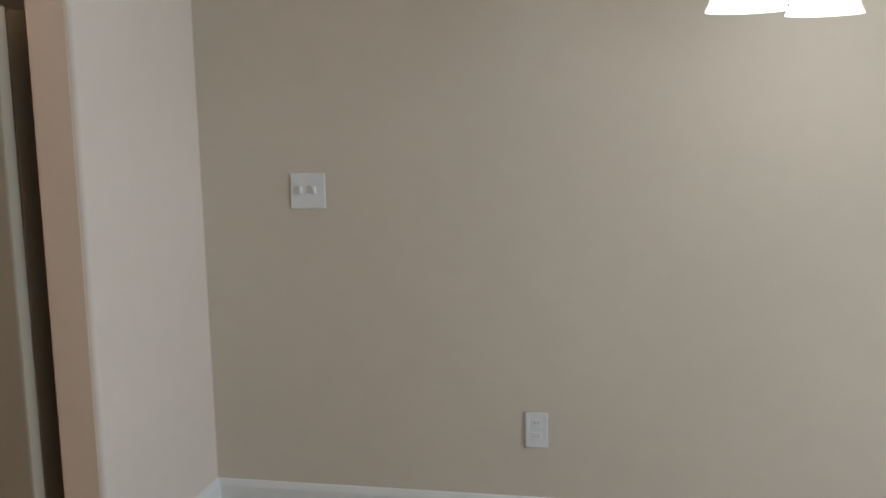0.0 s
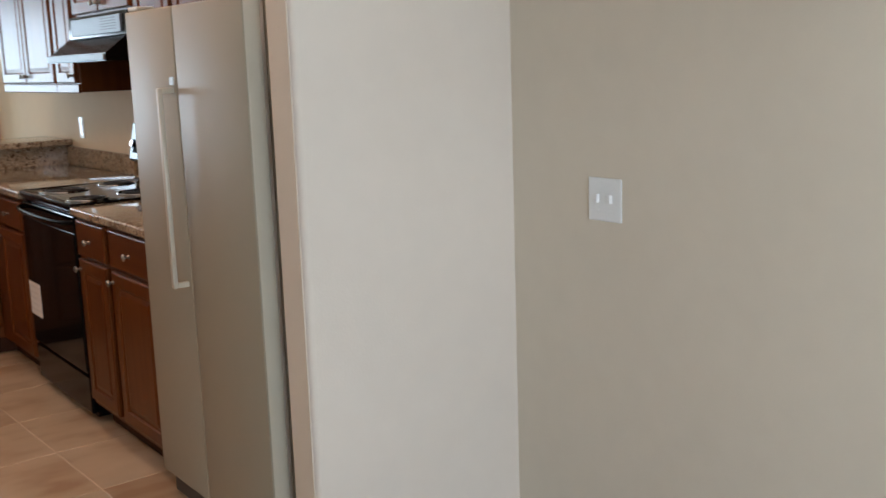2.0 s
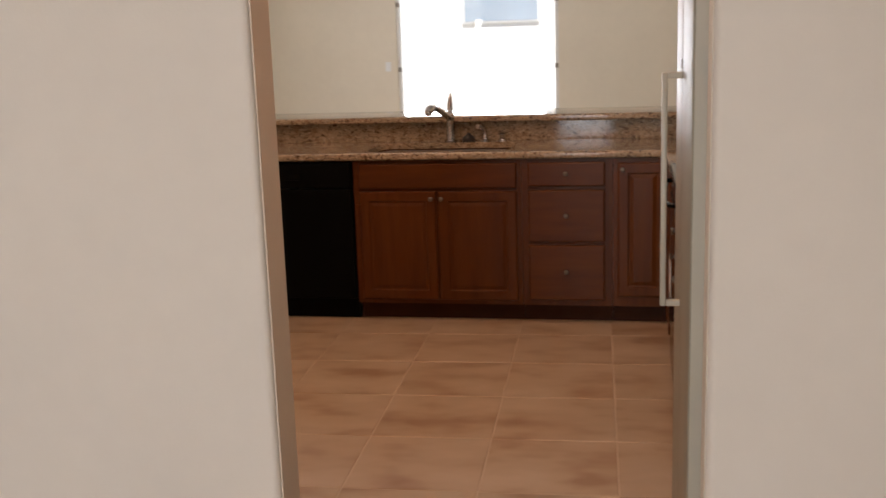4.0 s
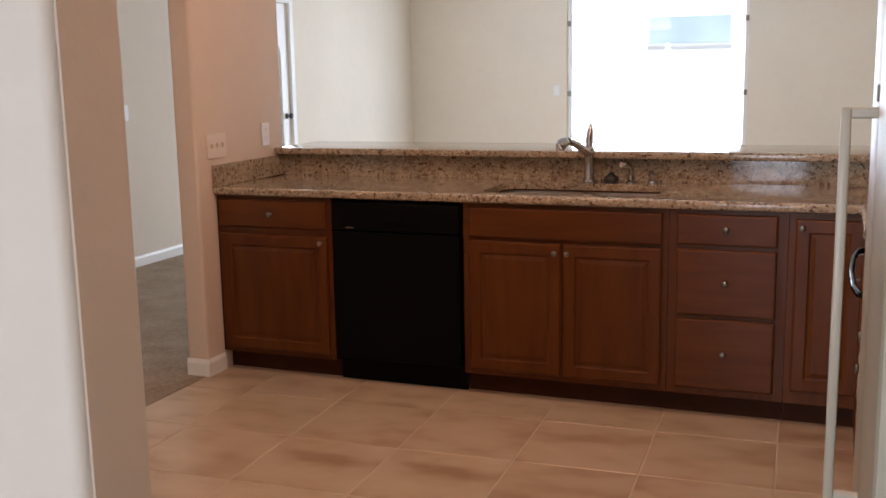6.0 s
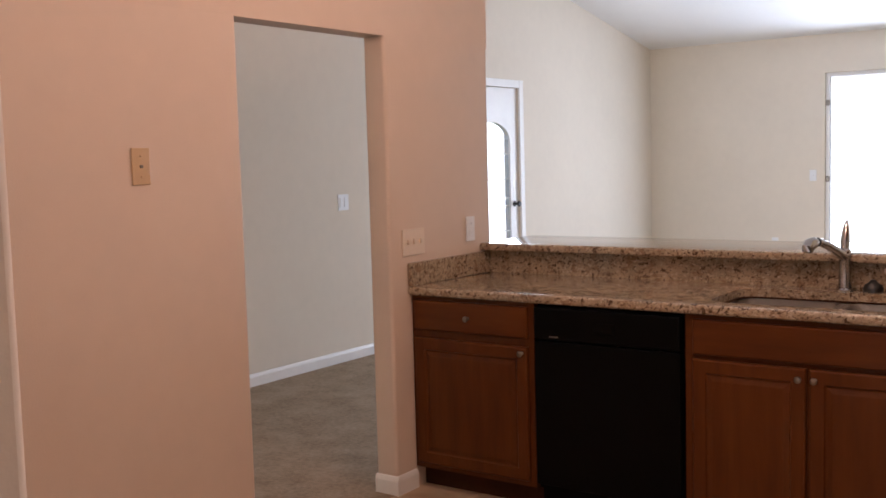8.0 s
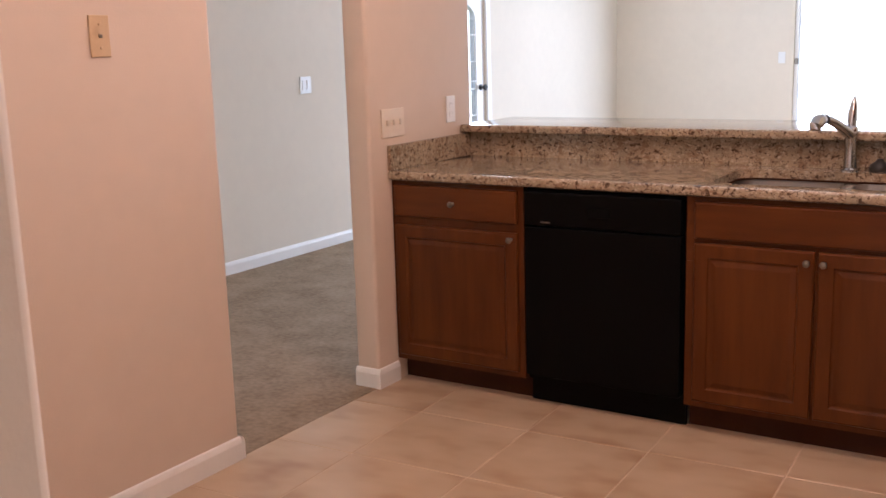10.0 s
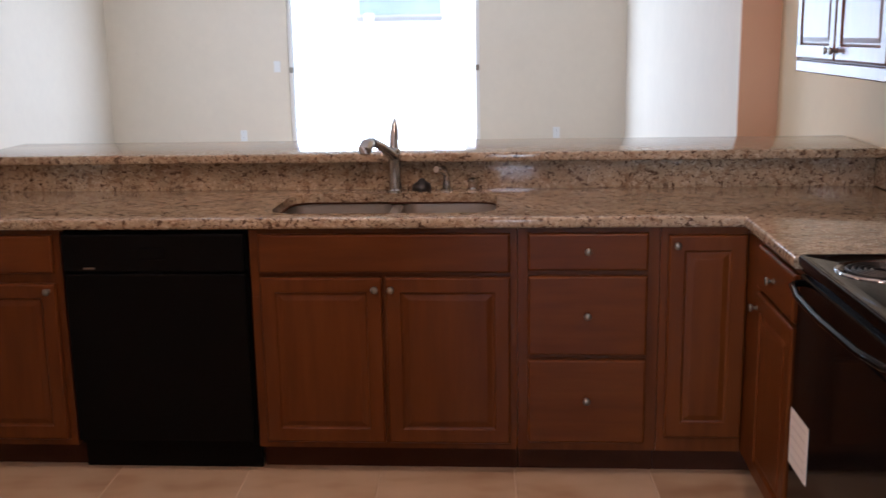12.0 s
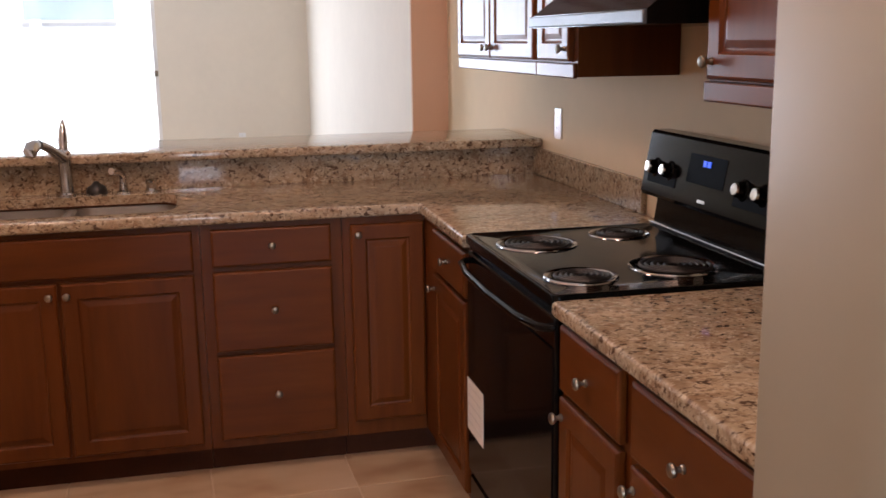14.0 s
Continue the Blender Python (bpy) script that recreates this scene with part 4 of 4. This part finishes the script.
def sockets(m, dark):
    res = []
    for dz in (0.021, -0.021):
        res += [("socket", 0, dz, 0.033, 0.028, 0.0082, m), ("slot", -0.006, dz + 0.003, 0.0025, 0.009, 0.0086, dark), ("slot", 0.006, dz + 0.003, 0.0025, 0.009, 0.0086, dark)]
    return res


plate("light_switch", (XD, -3.645, 1.067), (-1, 0, 0), 0.116, 0.114, PLATE, "white double toggle light switch on the beige wall", "light switch", toggles(2, PLATE))
plate("power_outlet", (XD, -4.370, 0.311), (-1, 0, 0), 0.070, 0.114, PLATE, "white double power outlet low on the beige wall", "power outlet", sockets(PLATE, DARK))
plate("phone_jack", (KX, -1.440, 1.472), (1, 0, 0), 0.072, 0.120, TANPLATE, "tan wall phone plate on the peach lit wall", "phone jack",
      [("jack", 0, 0, 0.012, 0.010, 0.010, NICKEL), ("stud", 0, 0.034, 0.007, 0.007, 0.009, TANPLATE), ("stud", 0, -0.034, 0.007, 0.007, 0.009, TANPLATE)])
plate("light_switch", (KX, 0.017, 1.108), (1, 0, 0), 0.162, 0.118, IVORY, "ivory triple toggle light switch above the counter", "light switch", toggles(3, IVORY))
plate("power_outlet", (KX, 0.474, 1.135), (1, 0, 0), 0.072, 0.118, PLATE, "white power outlet above the bar corner", "power outlet", sockets(PLATE, DARK))
plate("power_outlet", (XR, 0.365, 1.132), (-1, 0, 0), 0.072, 0.118, PLATE, "white power outlet above the granite backsplash", "power outlet", sockets(PLATE, DARK))
plate("light_switch", (HX, 2.09, 1.175), (1, 0, 0), 0.116, 0.116, PLATE, "white double rocker light switch on the hall wall", "light switch",
      [("rocker", d, 0, 0.034, 0.066, 0.011, PLATE) for d in (-0.023, 0.023)])
plate("power_outlet", (2.595, FY, 0.46), (0, -1, 0), 0.072, 0.118, PLATE, "white power outlet low on the living room wall", "power outlet", sockets(PLATE, DARK))
plate("power_outlet", (-0.76, FY, 0.46), (0, -1, 0), 0.072, 0.118, PLATE, "white power outlet beside the tall window", "power outlet", sockets(PLATE, DARK))
plate("light_switch", (-0.36, FY, 1.19), (0, -1, 0), 0.072, 0.118, PLATE, "white single light switch beside the tall window", "light switch", toggles(1, PLATE))

# ---- lamps ----
cl = thing("ceiling_light", (0.42, 5.66, 3.0), "round white flush ceiling light, lit", "ceiling light")
nrm = (0, -SL, -1)
part("base", lathe(bmesh.new(), (0.42, 5.66, 3.012), nrm, [(0.15, 0), (0.15, 0.02), (0.14, 0.025)]), NICKEL, cl, "", True)
part("shade", lathe(bmesh.new(), (0.42, 5.66, 3.012), nrm, [(0.135, 0.022), (0.14, 0.04), (0.12, 0.075), (0.07, 0.10), (0.01, 0.108)]), GLOW, cl, "glowing white glass dome", True)

KLZ = 2.86


def unseen_bowl_light(x, y, watts):
    """An unseen warm glass bowl added on a short rod from the vault, with its lamp."""
    top = RZ - SL * (RY - y)
    e = thing("ceiling_light", (x, y, KLZ), "unseen warm glass bowl ceiling light added above the kitchen, lit", "ceiling light", "kitchen ceiling lights")
    part("canopy", lathe(bmesh.new(), (x, y, top + 0.012), (0, SL, -1), [(0.07, 0), (0.07, 0.02), (0.02, 0.035)], 20), NICKEL, e, "", True)
    part("rod", tube(bmesh.new(), [(x, y, top), (x, y, KLZ)], 0.008, 8), NICKEL, e, "", True)
    part("base", lathe(bmesh.new(), (x, y, KLZ), (0, 0, -1), [(0.02, 0), (0.19, 0.01), (0.19, 0.03), (0.18, 0.035)]), NICKEL, e, "", True)
    part("shade", lathe(bmesh.new(), (x, y, KLZ), (0, 0, -1), [(0.175, 0.036), (0.18, 0.05), (0.15, 0.10), (0.08, 0.13), (0.01, 0.138)]), GLOW_WARM, e, "glowing warm glass bowl", True)
    lamp = new("unseen_kitchen_light", bpy.data.lights.new("unseen_kitchen_light", "POINT"))
    lamp.data.energy, lamp.data.color, lamp.data.shadow_soft_size = watts, (1.0, 0.58, 0.38), 0.14
    lamp.location = (x, y, KLZ - 0.31)


unseen_bowl_light(1.45, -0.80, 18)
# second fixture, added out of view to warm the doorway side
unseen_bowl_light(2.55, -2.10, 15)

# dining chandelier with upward arms and bell shades
CX, CY, CZ = 3.0, -5.19, 1.536
ch = thing("chandelier", (CX, CY, CZ), "chandelier with lit white glass bell shades over the dining space", "chandelier")
CTOP = RZ - SL * (RY - CY)
part("stem", tube(bmesh.new(), [(CX, CY, CZ + 0.10), (CX, CY, CTOP)], 0.008, 8), NICKEL, ch, "", True)
part("hub", lathe(bmesh.new(), (CX, CY, CZ + 0.06), (0, 0, 1), [(0.006, 0), (0.03, 0.02), (0.045, 0.06), (0.03, 0.11), (0.014, 0.16), (0.008, 0.22)], 20), NICKEL, ch, "", True)
part("canopy", lathe(bmesh.new(), (CX, CY, CTOP + 0.01), (0, SL, -1), [(0.06, 0), (0.06, 0.02), (0.03, 0.035), (0.01, 0.04)], 20), NICKEL, ch, "", True)
for i in range(5):
    a = radians(72 * i + 154)
    dx, dy = math.cos(a), math.sin(a)
    arm = part("arm", tube(bmesh.new(), [(CX + dx * r, CY + dy * r, CZ + z) for r, z in ((0.03, 0.12), (0.10, 0.09), (0.18, 0.12), (0.235, 0.20), (0.25, 0.235), (0.25, 0.21))], 0.006, 8), NICKEL, ch, "", True)
    part("shade", lathe(bmesh.new(), (CX + dx * 0.25, CY + dy * 0.25, CZ + 0.20), (0, 0, -1), [(0.024, 0), (0.035, 0.015), (0.052, 0.06), (0.066, 0.12), (0.085, 0.175), (0.096, 0.198), (0.090, 0.198), (0.010, 0.170)], 24), GLOW, arm, "glowing white glass bell shade", True)
lp = new("chandelier_light", bpy.data.lights.new("chandelier_light", "POINT"))
lp.data.energy, lp.data.color, lp.data.shadow_soft_size = 0.7, (1.0, 0.84, 0.68), 0.2
lp.location = (CX, CY, CZ - 0.16)

# ---- outdoors ----
setting("ground", boxed(-200, 200, -200, 200, -0.5, -0.14), GROUND, "lawn round the house", "ground")
setting("pavement_patio", boxed(-9, 9, FY + 0.17, 13.59, -0.14, -0.03), PATIO, "pale concrete patio outside the tall window", "pavement")
setting("roof", boxed(HX - 0.6, XD + 0.7, BY - 0.6, FY + 0.6, 4.3, 4.5), STUCCO, "flat pale roof slab closing the house", "roof")
nb = thing("neighbouring_house", (0.5, 14.5, -0.14), "white stucco neighbouring house seen through the tall window", "house")
part("wall", boxed(-9, 9, 13.6, 20, -0.14, 5.2), STUCCO, nb)
part("roof", boxed(-9.5, 9.5, 13.1, 20.5, 5.2, 5.45), STUCCO, nb)
nw = part("window", boxed(-0.36, 1.02, 13.55, 13.598, 1.79, 2.29), TRIM, nb)
part("pane", boxed(-0.33, 0.99, 13.54, 13.549, 1.82, 2.26), BLUEPANE, nw, "blue grey window pane")


# ---- floor tiles ----
TS, TG = 0.465, 0.005
TURN = Matrix.Rotation(radians(2.1), 2)
floor = bpy.data.objects["floor"]


def clipped(poly, x0, x1, y0, y1):
    """The polygon cut to a rectangle."""
    for ax, lim, sign in ((0, x0, 1), (0, x1, -1), (1, y0, 1), (1, y1, -1)):
        res = []
        for a, c in zip(poly, poly[1:] + poly[:1]):
            da, dc = sign * (a[ax] - lim), sign * (c[ax] - lim)
            if da >= 0:
                res.append(a)
            if da * dc < 0:
                res.append(a.lerp(c, da / (da - dc)))
        poly = res
        if len(poly) < 3:
            return []
    return poly


def tile_mesh(poly):
    """A tile from its outline: straight sides and a small eased edge on top."""
    mid = sum(poly, Vector((0, 0))) / len(poly)
    levels = ((-0.008, 1.0), (0.0025, 1.0), (0.004, 1 - 0.002 / (TS / 2)))
    k = len(poly)
    verts = [(*(mid + (p - mid) * f), z) for z, f in levels for p in poly]
    faces = [tuple(range(2 * k, 3 * k))]
    for r in (0, k):
        faces += [(r + i, r + (i + 1) % k, r + k + (i + 1) % k, r + k + i) for i in range(k)]
    m = bpy.data.meshes.new("tile")
    m.from_pydata(verts, [], faces)
    m.materials.append(TILE)
    return m


whole = [Vector(p) for p in ((0, 0), (TS - TG, 0), (TS - TG, TS - TG), (0, TS - TG))]
whole_mesh = tile_mesh(whole)
for i in range(-5, 5):
    for j in range(-8, 4):
        o = Vector((1.68, -0.25)) + TURN @ Vector((TS * i + TG / 2, TS * j + TG / 2))
        poly = [o + TURN @ p for p in whole]
        cut = clipped(poly, -0.030, XD - 0.05, PY0, 0.62)
        if not cut:
            continue
        if len(cut) == 4 and all((a - c).length < 1e-6 for a, c in zip(cut, poly)):
            t = new("tile", whole_mesh)
            t.matrix_basis = Matrix.Translation((*o, 0)) @ Matrix.Rotation(radians(2.1), 4, "Z")
        else:
            t = new("tile", tile_mesh([TURN.inverted() @ (p - o) for p in cut]))
            t.matrix_basis = Matrix.Translation((*o, 0)) @ Matrix.Rotation(radians(2.1), 4, "Z")
        t.parent = floor
